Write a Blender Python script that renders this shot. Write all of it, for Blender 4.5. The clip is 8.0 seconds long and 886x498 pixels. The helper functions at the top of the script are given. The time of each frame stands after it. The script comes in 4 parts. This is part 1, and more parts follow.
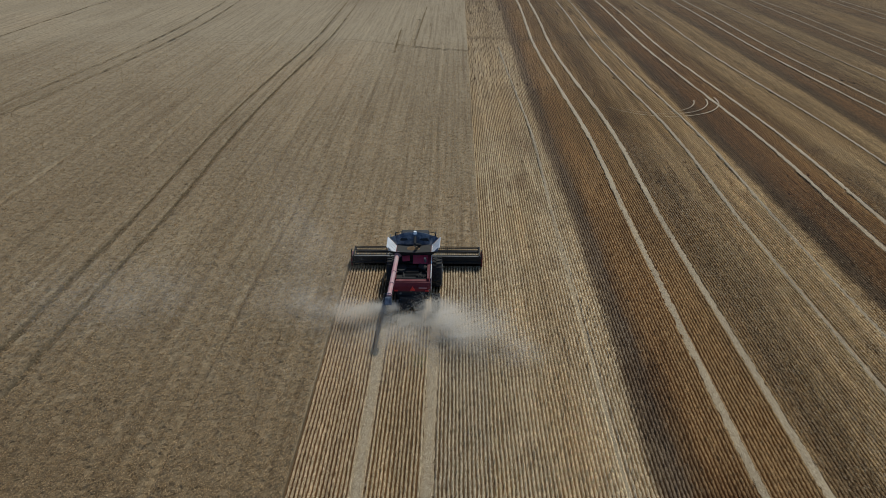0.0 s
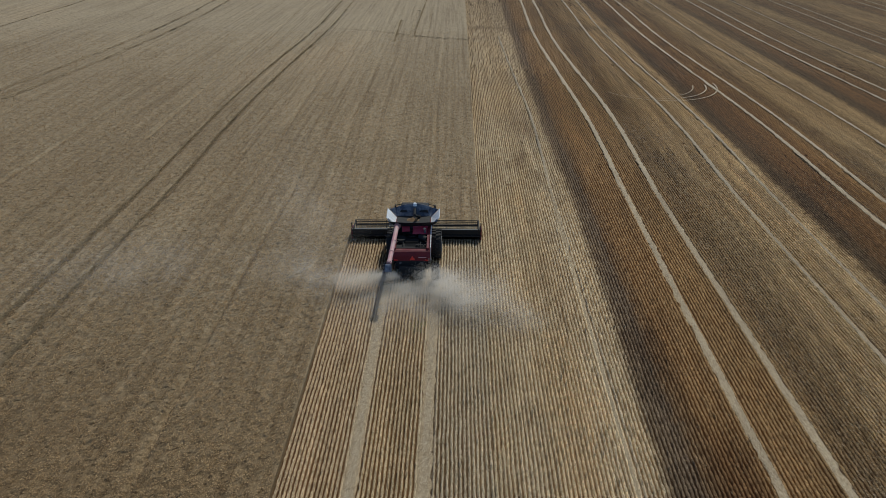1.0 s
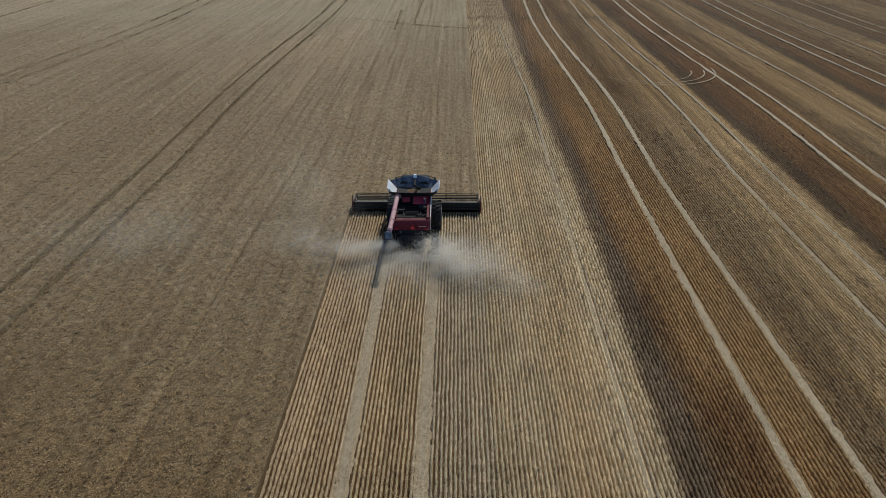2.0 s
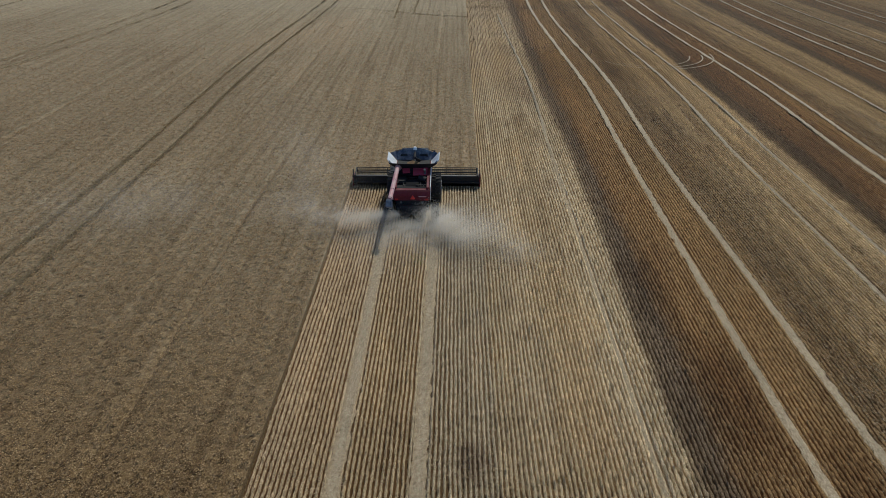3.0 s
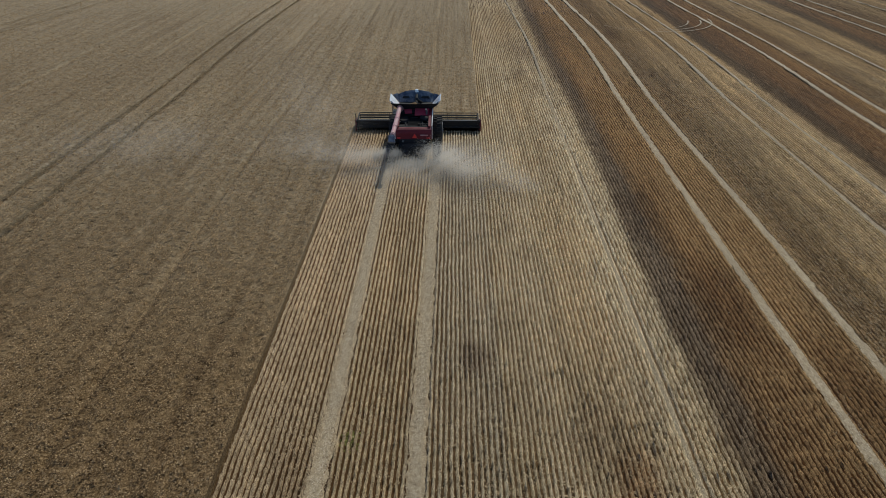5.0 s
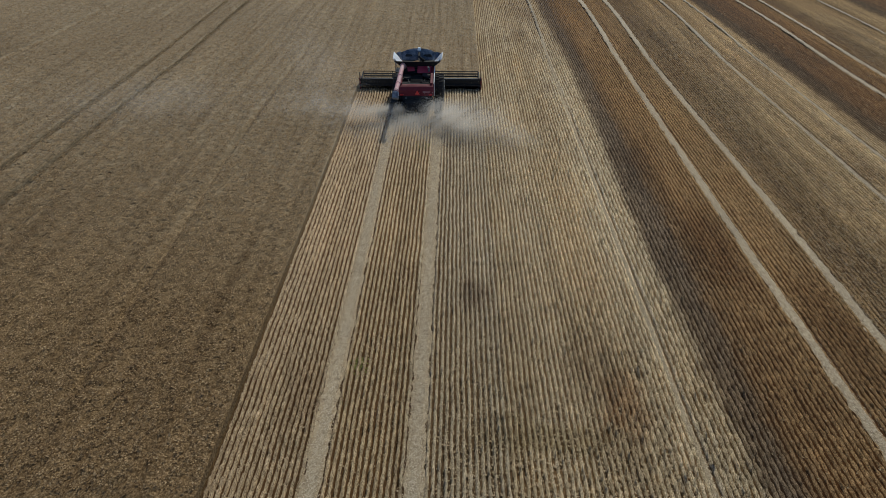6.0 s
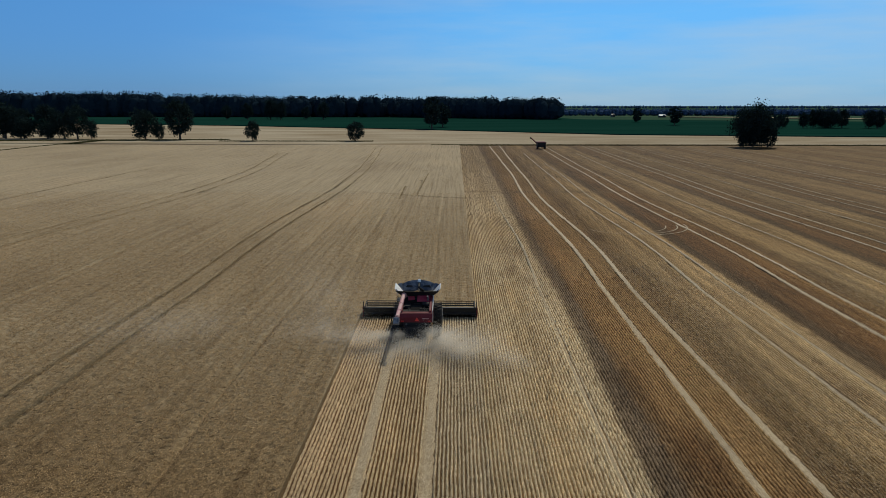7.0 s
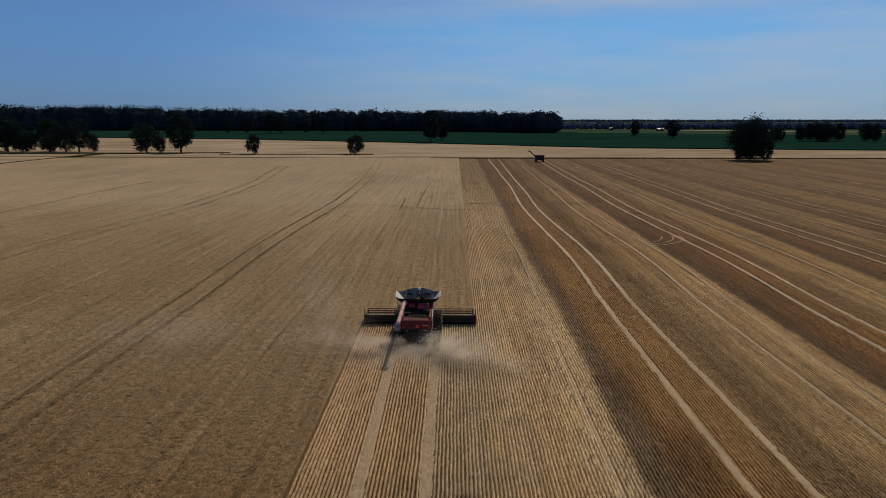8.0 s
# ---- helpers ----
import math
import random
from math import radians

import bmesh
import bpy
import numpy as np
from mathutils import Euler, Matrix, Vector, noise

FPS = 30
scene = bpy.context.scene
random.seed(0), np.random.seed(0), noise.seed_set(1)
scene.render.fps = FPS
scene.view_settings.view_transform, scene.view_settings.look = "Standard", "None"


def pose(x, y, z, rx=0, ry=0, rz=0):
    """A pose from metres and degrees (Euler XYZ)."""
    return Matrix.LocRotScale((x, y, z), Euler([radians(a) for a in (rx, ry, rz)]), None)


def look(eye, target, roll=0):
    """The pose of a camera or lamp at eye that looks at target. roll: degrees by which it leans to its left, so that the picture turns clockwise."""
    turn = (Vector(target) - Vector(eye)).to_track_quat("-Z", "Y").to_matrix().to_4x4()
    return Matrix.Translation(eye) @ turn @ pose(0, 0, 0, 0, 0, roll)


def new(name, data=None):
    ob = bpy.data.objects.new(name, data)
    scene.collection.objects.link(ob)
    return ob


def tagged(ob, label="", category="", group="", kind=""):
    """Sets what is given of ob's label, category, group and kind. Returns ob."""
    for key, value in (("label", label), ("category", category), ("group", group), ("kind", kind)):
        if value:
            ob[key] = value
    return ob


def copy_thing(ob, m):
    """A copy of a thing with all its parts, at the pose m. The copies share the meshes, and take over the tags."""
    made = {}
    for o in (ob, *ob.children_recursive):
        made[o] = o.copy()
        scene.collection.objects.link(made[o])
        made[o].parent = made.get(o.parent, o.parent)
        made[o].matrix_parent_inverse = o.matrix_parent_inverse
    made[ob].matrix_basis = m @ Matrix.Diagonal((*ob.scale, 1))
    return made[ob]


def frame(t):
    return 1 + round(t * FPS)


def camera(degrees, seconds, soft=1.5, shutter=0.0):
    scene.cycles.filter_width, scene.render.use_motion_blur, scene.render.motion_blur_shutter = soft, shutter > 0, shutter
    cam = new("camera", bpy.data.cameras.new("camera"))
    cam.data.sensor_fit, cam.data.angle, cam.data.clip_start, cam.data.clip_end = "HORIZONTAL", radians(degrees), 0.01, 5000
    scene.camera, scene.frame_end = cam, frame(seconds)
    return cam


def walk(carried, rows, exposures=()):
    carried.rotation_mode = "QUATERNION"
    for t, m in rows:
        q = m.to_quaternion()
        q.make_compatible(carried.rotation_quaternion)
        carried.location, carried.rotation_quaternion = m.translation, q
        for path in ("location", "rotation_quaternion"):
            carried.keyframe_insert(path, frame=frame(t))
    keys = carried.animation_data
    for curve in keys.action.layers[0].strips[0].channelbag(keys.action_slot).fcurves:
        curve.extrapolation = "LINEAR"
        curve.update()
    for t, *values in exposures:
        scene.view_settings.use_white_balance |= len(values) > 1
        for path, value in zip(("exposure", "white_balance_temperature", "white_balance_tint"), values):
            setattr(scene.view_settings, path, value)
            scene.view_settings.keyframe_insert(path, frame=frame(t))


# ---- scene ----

# ======================= camera and walk =======================
cam = camera(65.24, 8.0, 0.8)
# seconds, x, y, z, pitch, turn
WALK = [
    (0.0, 0.00, 5.00, 24.49, -27.83, 1.04),
    (0.5, 0.03, 4.40, 23.72, -27.83, 1.04),
    (1.0, 0.08, 3.75, 22.98, -27.84, 1.07),
    (1.5, 0.12, 3.05, 22.24, -27.86, 1.08),
    (3.0, 0.12, 1.05, 20.02, -27.93, 1.02),
    (3.5, 0.11, 0.42, 19.24, -27.93, 0.99),
    (4.0, 0.09, -0.22, 18.46, -27.93, 0.98),
    (4.5, 0.07, -0.88, 17.70, -27.94, 0.97),
    (5.0, 0.02, -1.50, 17.38, -28.72, 0.95),
    (5.2, 0.01, -1.75, 17.33, -29.89, 0.95),
    (5.5, 0.01, -2.35, 17.33, -31.00, 0.98),
    (5.9, 0.03, -3.40, 17.34, -31.30, 1.05),
    (6.3, 0.06, -4.60, 17.35, -28.62, 1.12),
    (6.5, 0.09, -5.00, 17.35, -23.54, 1.12),
    (6.6, 0.11, -5.20, 17.34, -20.98, 1.10),
    (6.7, 0.13, -5.40, 17.34, -18.37, 1.08),
    (6.8, 0.15, -5.60, 17.33, -15.84, 1.06),
    (6.9, 0.16, -5.80, 17.32, -13.70, 1.03),
    (7.0, 0.17, -6.00, 17.31, -11.87, 1.01),
    (7.1, 0.17, -6.15, 17.30, -10.86, 1.00),
    (7.3, 0.18, -6.50, 17.28, -10.04, 0.99),
    (7.5, 0.18, -6.80, 17.26, -9.88, 0.98),
    (8.0, 0.16, -7.50, 17.26, -10.78, 0.94),
]
EXPOSURES = [
    (0.0, -0.16, 6150, 5), (5.0, -0.14, 6150, 5), (6.3, -0.12, 6100, 5), (6.6, -0.06, 5850, 4), (7.0, -0.13, 6800, 4), (7.5, -0.27, 7350, 11), (8.0, -0.41, 8000, 17),
]
walk(cam, [(t, pose(x, y, z, 90 + p, 0, r)) for t, x, y, z, p, r in WALK], EXPOSURES)

# ======================= sky and sun =======================
SUN_EL, SUN_AZ = 52.0, 24.0          # degrees; azimuth to the right of straight ahead
world = bpy.data.worlds.new("sky")
scene.world = world
world.use_nodes = True
wt = world.node_tree
wt.nodes.clear()
w_out = wt.nodes.new("ShaderNodeOutputWorld")
w_bg = wt.nodes.new("ShaderNodeBackground")
w_sky = wt.nodes.new("ShaderNodeTexSky")
w_sky.sky_type = "NISHITA"
w_sky.sun_disc = False
w_sky.sun_elevation = radians(SUN_EL)
w_sky.sun_rotation = radians(SUN_AZ)
w_sky.altitude = 200
w_sky.air_density, w_sky.dust_density, w_sky.ozone_density = 1.0, 0.05, 6.0
w_bg.inputs["Strength"].default_value = 0.095
w_co = wt.nodes.new("ShaderNodeTexCoord")
w_map = wt.nodes.new("ShaderNodeMapping")
w_map.inputs["Scale"].default_value = (1.2, 1.2, 9.0)
w_map.inputs["Location"].default_value = (0.9, 0.4, 0.35)
w_map.inputs["Rotation"].default_value = (0.0, radians(3), 0.0)
w_noise = wt.nodes.new("ShaderNodeTexNoise")
w_noise.inputs["Scale"].default_value = 2.2
w_noise.inputs["Detail"].default_value = 7
w_noise.inputs["Roughness"].default_value = 0.55
w_ramp = wt.nodes.new("ShaderNodeValToRGB")
w_ramp.color_ramp.elements[0].position = 0.36
w_ramp.color_ramp.elements[1].position = 0.78
w_ramp.color_ramp.elements[1].color = (0.62, 0.62, 0.62, 1)
w_mix = wt.nodes.new("ShaderNodeMix")
w_mix.data_type = "RGBA"
w_mix.inputs["B"].default_value = (5.4, 6.5, 7.6, 1)
wt.links.new(w_co.outputs["Generated"], w_map.inputs["Vector"])
wt.links.new(w_map.outputs["Vector"], w_noise.inputs["Vector"])
wt.links.new(w_noise.outputs["Fac"], w_ramp.inputs["Fac"])
w_xyz = wt.nodes.new("ShaderNodeSeparateXYZ")
w_side = wt.nodes.new("ShaderNodeMapRange")
w_side.interpolation_type = "SMOOTHSTEP"
w_side.inputs["From Min"].default_value, w_side.inputs["From Max"].default_value = -0.45, 0.15
w_some = wt.nodes.new("ShaderNodeMath")
w_some.operation = "MULTIPLY"
wt.links.new(w_xyz.outputs["X"], w_side.inputs["Value"])
wt.links.new(w_ramp.outputs["Color"], w_some.inputs[0])
wt.links.new(w_side.outputs["Result"], w_some.inputs[1])
wt.links.new(w_some.outputs["Value"], w_mix.inputs["Factor"])
w_air = wt.nodes.new("ShaderNodeValToRGB")
for w_i, (w_p, w_c) in enumerate(((0.0, (0.24, 0.515, 1.14)), (0.12, (0.42, 0.83, 1.25)), (0.42, (1.08, 1.0, 0.92)))):
    if w_i > 1:
        w_air.color_ramp.elements.new(w_p)
    w_air.color_ramp.elements[w_i].position = w_p
    w_air.color_ramp.elements[w_i].color = (*w_c, 1)
w_tint = wt.nodes.new("ShaderNodeMix")
w_tint.data_type, w_tint.blend_type = "RGBA", "MULTIPLY"
w_tint.inputs["Factor"].default_value = 1.0
wt.links.new(w_co.outputs["Generated"], w_xyz.inputs[0])
wt.links.new(w_xyz.outputs["Z"], w_air.inputs["Fac"])
wt.links.new(w_sky.outputs["Color"], w_tint.inputs["A"])
wt.links.new(w_air.outputs["Color"], w_tint.inputs["B"])
w_far = wt.nodes.new("ShaderNodeMix")       # the sky darkens away from the sun
w_far.data_type = "RGBA"
w_far.inputs["A"].default_value, w_far.inputs["B"].default_value = (0.80, 0.78, 0.84, 1), (1.04, 1.04, 1.0, 1)
w_dim = wt.nodes.new("ShaderNodeMix")
w_dim.data_type, w_dim.blend_type = "RGBA", "MULTIPLY"
w_dim.inputs["Factor"].default_value = 1.0
wt.links.new(w_side.outputs["Result"], w_far.inputs["Factor"])
wt.links.new(w_tint.outputs["Result"], w_dim.inputs["A"])
wt.links.new(w_far.outputs["Result"], w_dim.inputs["B"])
wt.links.new(w_dim.outputs["Result"], w_mix.inputs["A"])
wt.links.new(w_mix.outputs["Result"], w_bg.inputs["Color"])
wt.links.new(w_bg.outputs["Background"], w_out.inputs["Surface"])

sun = new("sun", bpy.data.lights.new("sun", "SUN"))
sun.data.energy = 3.0
sun.data.angle = radians(0.6)
sun.data.color = (1.0, 0.93, 0.80)
ce = math.cos(radians(SUN_EL))
sun.matrix_world = look((ce * math.sin(radians(SUN_AZ)) * 300, ce * math.cos(radians(SUN_AZ)) * 300, math.sin(radians(SUN_EL)) * 300), (0, 0, 0))

# ======================= materials =======================


class Mat:
    """A small builder of node materials on a Principled shader."""

    def __init__(self, name, rough=0.7, metal=0.0):
        self.m = bpy.data.materials.new(name)
        self.m.use_nodes = True
        self.t = self.m.node_tree
        self.b = self.t.nodes["Principled BSDF"]
        self.b.inputs["Roughness"].default_value = rough
        self.b.inputs["Metallic"].default_value = metal

    def node(self, kind, **values):
        n = self.t.nodes.new(kind)
        for k, v in values.items():
            n.inputs[k].default_value = v
        return n

    def link(self, a, b):
        self.t.links.new(a, b)

    def spot(self, scale=(1, 1, 1), space="world"):
        """Coordinates in metres, stretched by scale."""
        mp = self.node("ShaderNodeMapping", Scale=scale)
        if space == "world":
            self.link(self.node("ShaderNodeNewGeometry").outputs["Position"], mp.inputs["Vector"])
        else:
            self.link(self.node("ShaderNodeTexCoord").outputs["Object"], mp.inputs["Vector"])
        return mp.outputs["Vector"]

    def noise(self, vec, scale, detail=4, rough=0.55):
        n = self.node("ShaderNodeTexNoise", Scale=scale, Detail=detail, Roughness=rough)
        self.link(vec, n.inputs["Vector"])
        return n.outputs["Fac"]

    def ramp(self, fac, stops):
        r = self.t.nodes.new("ShaderNodeValToRGB")
        e = r.color_ramp.elements
        while len(e) < len(stops):
            e.new(0.5)
        for i, (p, c) in enumerate(stops):
            e[i].position = p
        for i, (p, c) in enumerate(stops):
            e[i].color = (*c, 1)
        self.link(fac, r.inputs["Fac"])
        return r.outputs["Color"]

    def mix(self, fac, a, b, blend="MIX"):
        n = self.t.nodes.new("ShaderNodeMix")
        n.data_type, n.blend_type = "RGBA", blend
        for key, v in (("Factor", fac), ("A", a), ("B", b)):
            if isinstance(v, (int, float)):
                n.inputs[key].default_value = v
            elif isinstance(v, tuple):
                n.inputs[key].default_value = (*v, 1)
            else:
                self.link(v, n.inputs[key])
        return n.outputs["Result"]

    def math(self, op, a, b=0.0, c=0.0):
        n = self.t.nodes.new("ShaderNodeMath")
        n.operation = op
        for i, v in enumerate((a, b, c)):
            if isinstance(v, (int, float)):
                n.inputs[i].default_value = v
            else:
                self.link(v, n.inputs[i])
        return n.outputs[0]

    def island(self):
        return self.node("ShaderNodeNewGeometry").outputs["Random Per Island"]

    def colour(self, socket):
        if isinstance(socket, tuple):
            self.b.inputs["Base Color"].default_value = (*socket, 1)
        else:
            self.link(socket, self.b.inputs["Base Color"])
        return self

    def thin(self, amount):
        """Lets light through from behind, as straw, leaves and flakes do."""
        tr = self.t.nodes.new("ShaderNodeBsdfTranslucent")
        src = self.b.inputs["Base Color"]
        if src.links:
            self.link(src.links[0].from_socket, tr.inputs["Color"])
        else:
            tr.inputs["Color"].default_value = src.default_value
        mx = self.node("ShaderNodeMixShader", Fac=amount)
        self.link(self.b.outputs["BSDF"], mx.inputs[1])
        self.link(tr.outputs["BSDF"], mx.inputs[2])
        self.link(mx.outputs["Shader"], self.t.nodes["Material Output"].inputs["Surface"])
        return self

    def bump(self, fac, strength=0.3, dist=0.02):
        n = self.node("ShaderNodeBump", Strength=strength, Distance=dist)
        self.link(fac, n.inputs["Height"])
        self.link(n.outputs["Normal"], self.b.inputs["Normal"])
        return self


# across-field tones of the stubble: one value each 1/18.3 of two passes of the header
PASS = 18.3
TONES = [
    (0.00, (1.22, 1.17, 1.06)), (0.10, (1.50, 1.47, 1.38)), (0.17, (1.42, 1.36, 1.22)), (0.23, (1.36, 1.28, 1.13)), (0.30, (1.55, 1.52, 1.43)), (0.40, (1.36, 1.31, 1.20)),
    (0.425, (0.60, 0.52, 0.46)), (0.47, (0.46, 0.39, 0.36)), (0.50, (0.60, 0.44, 0.30)), (0.55, (0.84, 0.60, 0.36)),
    (0.70, (0.82, 0.60, 0.36)), (0.78, (0.90, 0.69, 0.44)), (0.85, (0.92, 0.76, 0.53)), (0.88, (0.74, 0.61, 0.45)), (0.95, (0.80, 0.70, 0.54)), (1.00, (1.22, 1.16, 1.02)),
]


def field_tone(m):
    """The tone of residue and soil across the harvested passes, with streaks along the rows and stains."""
    g = m.node("ShaderNodeNewGeometry").outputs["Position"]
    xyz = m.t.nodes.new("ShaderNodeSeparateXYZ")
    m.link(g, xyz.inputs[0])
    warp = m.mix(0.45, m.noise(m.spot((0.12, 0.03, 0)), 1.0, 3), m.noise(m.spot((0.5, 0.9, 0)), 1.0, 3, 0.7))
    x = m.math("ADD", xyz.outputs["X"], m.math("MULTIPLY_ADD", warp, 2.4, -1.2))
    first = m.math("MULTIPLY", m.math("LESS_THAN", xyz.outputs["X"], 1.95), 1.0)
    ph = m.math("FRACT", m.math("DIVIDE", m.math("SUBTRACT", x, 1.9), PASS))
    tone = m.ramp(ph, TONES)
    away = m.math("MULTIPLY", m.math("SMOOTH_MIN", m.math("MAXIMUM", m.math("DIVIDE", m.math("SUBTRACT", xyz.outputs["X"], 15.0), 5.0), 0.0), 1.0, 0.1), 0.95)
    deep = m.mix(1.0, m.mix(1.0, tone, tone, "MULTIPLY"), (0.46, 0.41, 0.34), "MULTIPLY")
    tone = m.mix(away, tone, m.mix(0.65, deep, m.mix(1.0, tone, (0.78, 0.66, 0.50), "MULTIPLY")))
    lane = m.ramp(m.math("DIVIDE", x, 100.0), [(0.15, (1.0, 1.0, 1.0)), (0.19, (0.86, 0.83, 0.78)), (0.23, (0.84, 0.82, 0.78)), (0.25, (1.02, 1.02, 1.0)), (0.272, (1.18, 1.18, 1.16)), (0.282, (0.74, 0.70, 0.64)), (0.31, (0.70, 0.64, 0.56)), (0.33, (1.02, 0.98, 0.88)), (0.40, (1.0, 0.97, 0.90)), (0.43, (0.78, 0.76, 0.70)), (0.455, (1.10, 1.10, 1.06)), (0.47, (0.74, 0.70, 0.62)), (0.51, (0.95, 0.92, 0.85)), (0.60, (0.80, 0.77, 0.70)), (0.64, (1.06, 1.06, 1.02)), (0.66, (0.76, 0.72, 0.64)), (0.74, (0.98, 0.95, 0.9))])
    tone = m.mix(1.0, tone, lane, "MULTIPLY")
    right = m.math("MULTIPLY", m.math("SMOOTH_MIN", m.math("MAXIMUM", m.math("DIVIDE", m.math("SUBTRACT", xyz.outputs["X"], 20.0), 45.0), 0.0), 1.0, 0.2), 0.5)
    tone = m.mix(right, tone, (0.16, 0.11, 0.055))
    swath = m.ramp(m.math("DIVIDE", m.math("SUBTRACT", xyz.outputs["X"], -7.6), 9.6), [(0.0, (1.18, 1.0, 0.80)), (0.3, (1.16, 1.0, 0.80)), (0.42, (1.24, 1.07, 0.83)), (0.62, (1.22, 1.07, 0.85)), (0.76, (1.26, 1.18, 1.04)), (1.0, (1.36, 1.30, 1.17))])
    tone = m.mix(first, tone, m.mix(1.0, swath, (0.89, 0.93, 1.02), "MULTIPLY"))
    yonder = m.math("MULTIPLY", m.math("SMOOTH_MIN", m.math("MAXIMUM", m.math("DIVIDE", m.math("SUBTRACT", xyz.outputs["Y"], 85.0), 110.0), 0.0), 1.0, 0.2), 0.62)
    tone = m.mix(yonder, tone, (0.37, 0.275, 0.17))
    old = m.math("ABSOLUTE", m.math("ADD", xyz.outputs["Y"], m.math("MULTIPLY_ADD", warp, 9.0, -136.5)))
    band = m.math("MULTIPLY", m.math("MAXIMUM", m.math("SUBTRACT", 1.0, m.math("DIVIDE", old, 3.0)), 0.0), m.math("LESS_THAN", xyz.outputs["X"], 32.0))
    tone = m.mix(m.math("MULTIPLY", band, 0.6), tone, (0.45, 0.36, 0.27))
    streak = m.ramp(m.noise(m.spot((1.6, 0.06, 0)), 1.0, 4), [(0.32, (0.66, 0.62, 0.58)), (0.5, (0.97, 0.97, 0.96)), (0.68, (1.24, 1.22, 1.19))])
    tone = m.mix(m.math("MULTIPLY_ADD", away, 0.4, 0.45), tone, m.mix(1.0, tone, streak, "MULTIPLY"))
    fine = m.ramp(m.noise(m.spot((1.3, 0.03, 0)), 1.0, 3, 0.6), [(0.34, (0.78, 0.75, 0.72)), (0.5, (1.0, 1.0, 1.0)), (0.66, (1.2, 1.2, 1.2))])
    tone = m.mix(m.math("MULTIPLY_ADD", away, 0.8, 0.1), tone, m.mix(1.0, tone, fine, "MULTIPLY"))
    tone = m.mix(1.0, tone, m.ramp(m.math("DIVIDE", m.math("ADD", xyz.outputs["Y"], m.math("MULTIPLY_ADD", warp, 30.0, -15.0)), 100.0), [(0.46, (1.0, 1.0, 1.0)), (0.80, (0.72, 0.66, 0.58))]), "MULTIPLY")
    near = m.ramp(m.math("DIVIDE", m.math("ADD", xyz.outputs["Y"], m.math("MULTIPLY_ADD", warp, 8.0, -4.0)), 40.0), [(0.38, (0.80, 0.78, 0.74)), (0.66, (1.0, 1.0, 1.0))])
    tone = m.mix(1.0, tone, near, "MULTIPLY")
    for sx, sy, rx, ry, shade in ((0.9, 21.0, 0.8, 1.5, (0.66, 0.62, 0.62)), (12.3, 25.0, 1.5, 5.0, (0.58, 0.50, 0.44)), (15.4, 18.5, 1.2, 5.0, (0.66, 0.58, 0.50)), (6.0, 14.0, 1.0, 2.0, (0.85, 0.72, 0.62)), (3.0, 12.5, 3.0, 1.0, (0.72, 0.70, 0.62))):
        dx = m.math("DIVIDE", m.math("SUBTRACT", x, sx), rx)
        dy = m.math("DIVIDE", m.math("SUBTRACT", m.math("ADD", xyz.outputs["Y"], m.math("MULTIPLY_ADD", warp, 6.0, -3.0)), sy), ry)
        d2 = m.math("ADD", m.math("MULTIPLY", dx, dx), m.math("MULTIPLY", dy, dy))
        tone = m.mix(1.0, tone, m.ramp(d2, [(0.15, shade), (1.0, (1.0, 1.0, 1.0))]), "MULTIPLY")
    stain = m.ramp(m.noise(m.spot((0.22, 0.10, 0)), 1.0, 5, 0.6), [(0.30, (0.66, 0.60, 0.56)), (0.44, (0.98, 0.98, 0.98)), (0.72, (1.12, 1.08, 1.02))])
    return m.mix(1.0, tone, stain, "MULTIPLY")


def make_soil():
    m = Mat("soil_and_chaff", 0.95)
    m.b.inputs["Specular IOR Level"].default_value = 0.1
    grain = m.noise(m.spot(), 14.0, 6, 0.7)
    c = m.ramp(grain, [(0.3, (0.043, 0.029, 0.017)), (0.54, (0.094, 0.063, 0.037)), (0.78, (0.23, 0.168, 0.106))])
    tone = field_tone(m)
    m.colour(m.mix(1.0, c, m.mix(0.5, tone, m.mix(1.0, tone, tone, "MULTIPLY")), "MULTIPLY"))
    return m.bump(grain, 0.6, 0.03).m


def make_stubble():
    m = Mat("cut_straw", 0.8)
    m.b.inputs["Specular IOR Level"].default_value = 0.2
    grain = m.noise(m.spot((1.3, 0.9, 1)), 19.0, 6, 0.75)
    c = m.ramp(grain, [(0.38, (0.10, 0.074, 0.046)), (0.48, (0.40, 0.335, 0.24)), (0.60, (0.82, 0.72, 0.565))])
    tuft = m.ramp(m.noise(m.spot((1, 0.55, 0)), 5.0, 3, 0.6), [(0.34, (0.66, 0.64, 0.62)), (0.5, (1.0, 1.0, 1.0)), (0.66, (1.25, 1.24, 1.22))])
    c = m.mix(1.0, c, tuft, "MULTIPLY")
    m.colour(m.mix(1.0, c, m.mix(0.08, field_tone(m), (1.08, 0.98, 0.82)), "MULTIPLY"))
    return m.bump(grain, 0.9, 0.05).thin(0.15).m


def make_straw_mat(name, light):
    m = Mat(name, 0.8)
    grain = m.noise(m.spot((1, 0.6, 1)), 11.0, 6, 0.8)
    c = m.ramp(grain, [(0.34, (0.15, 0.105, 0.06)), (0.5, (0.39, 0.31, 0.203)), (0.66, (0.60, 0.50, 0.355))])
    big = m.ramp(m.noise(m.spot((0.5, 0.12, 1)), 1.0, 4), [(0.3, (0.78, 0.76, 0.72)), (0.7, (1.05, 1.04, 1.0))])
    m.colour(m.mix(1.0, m.mix(1.0, c, big, "MULTIPLY"), (light, light * 0.97, light * 0.93), "MULTIPLY"))
    return m.bump(grain, 0.5, 0.03).m


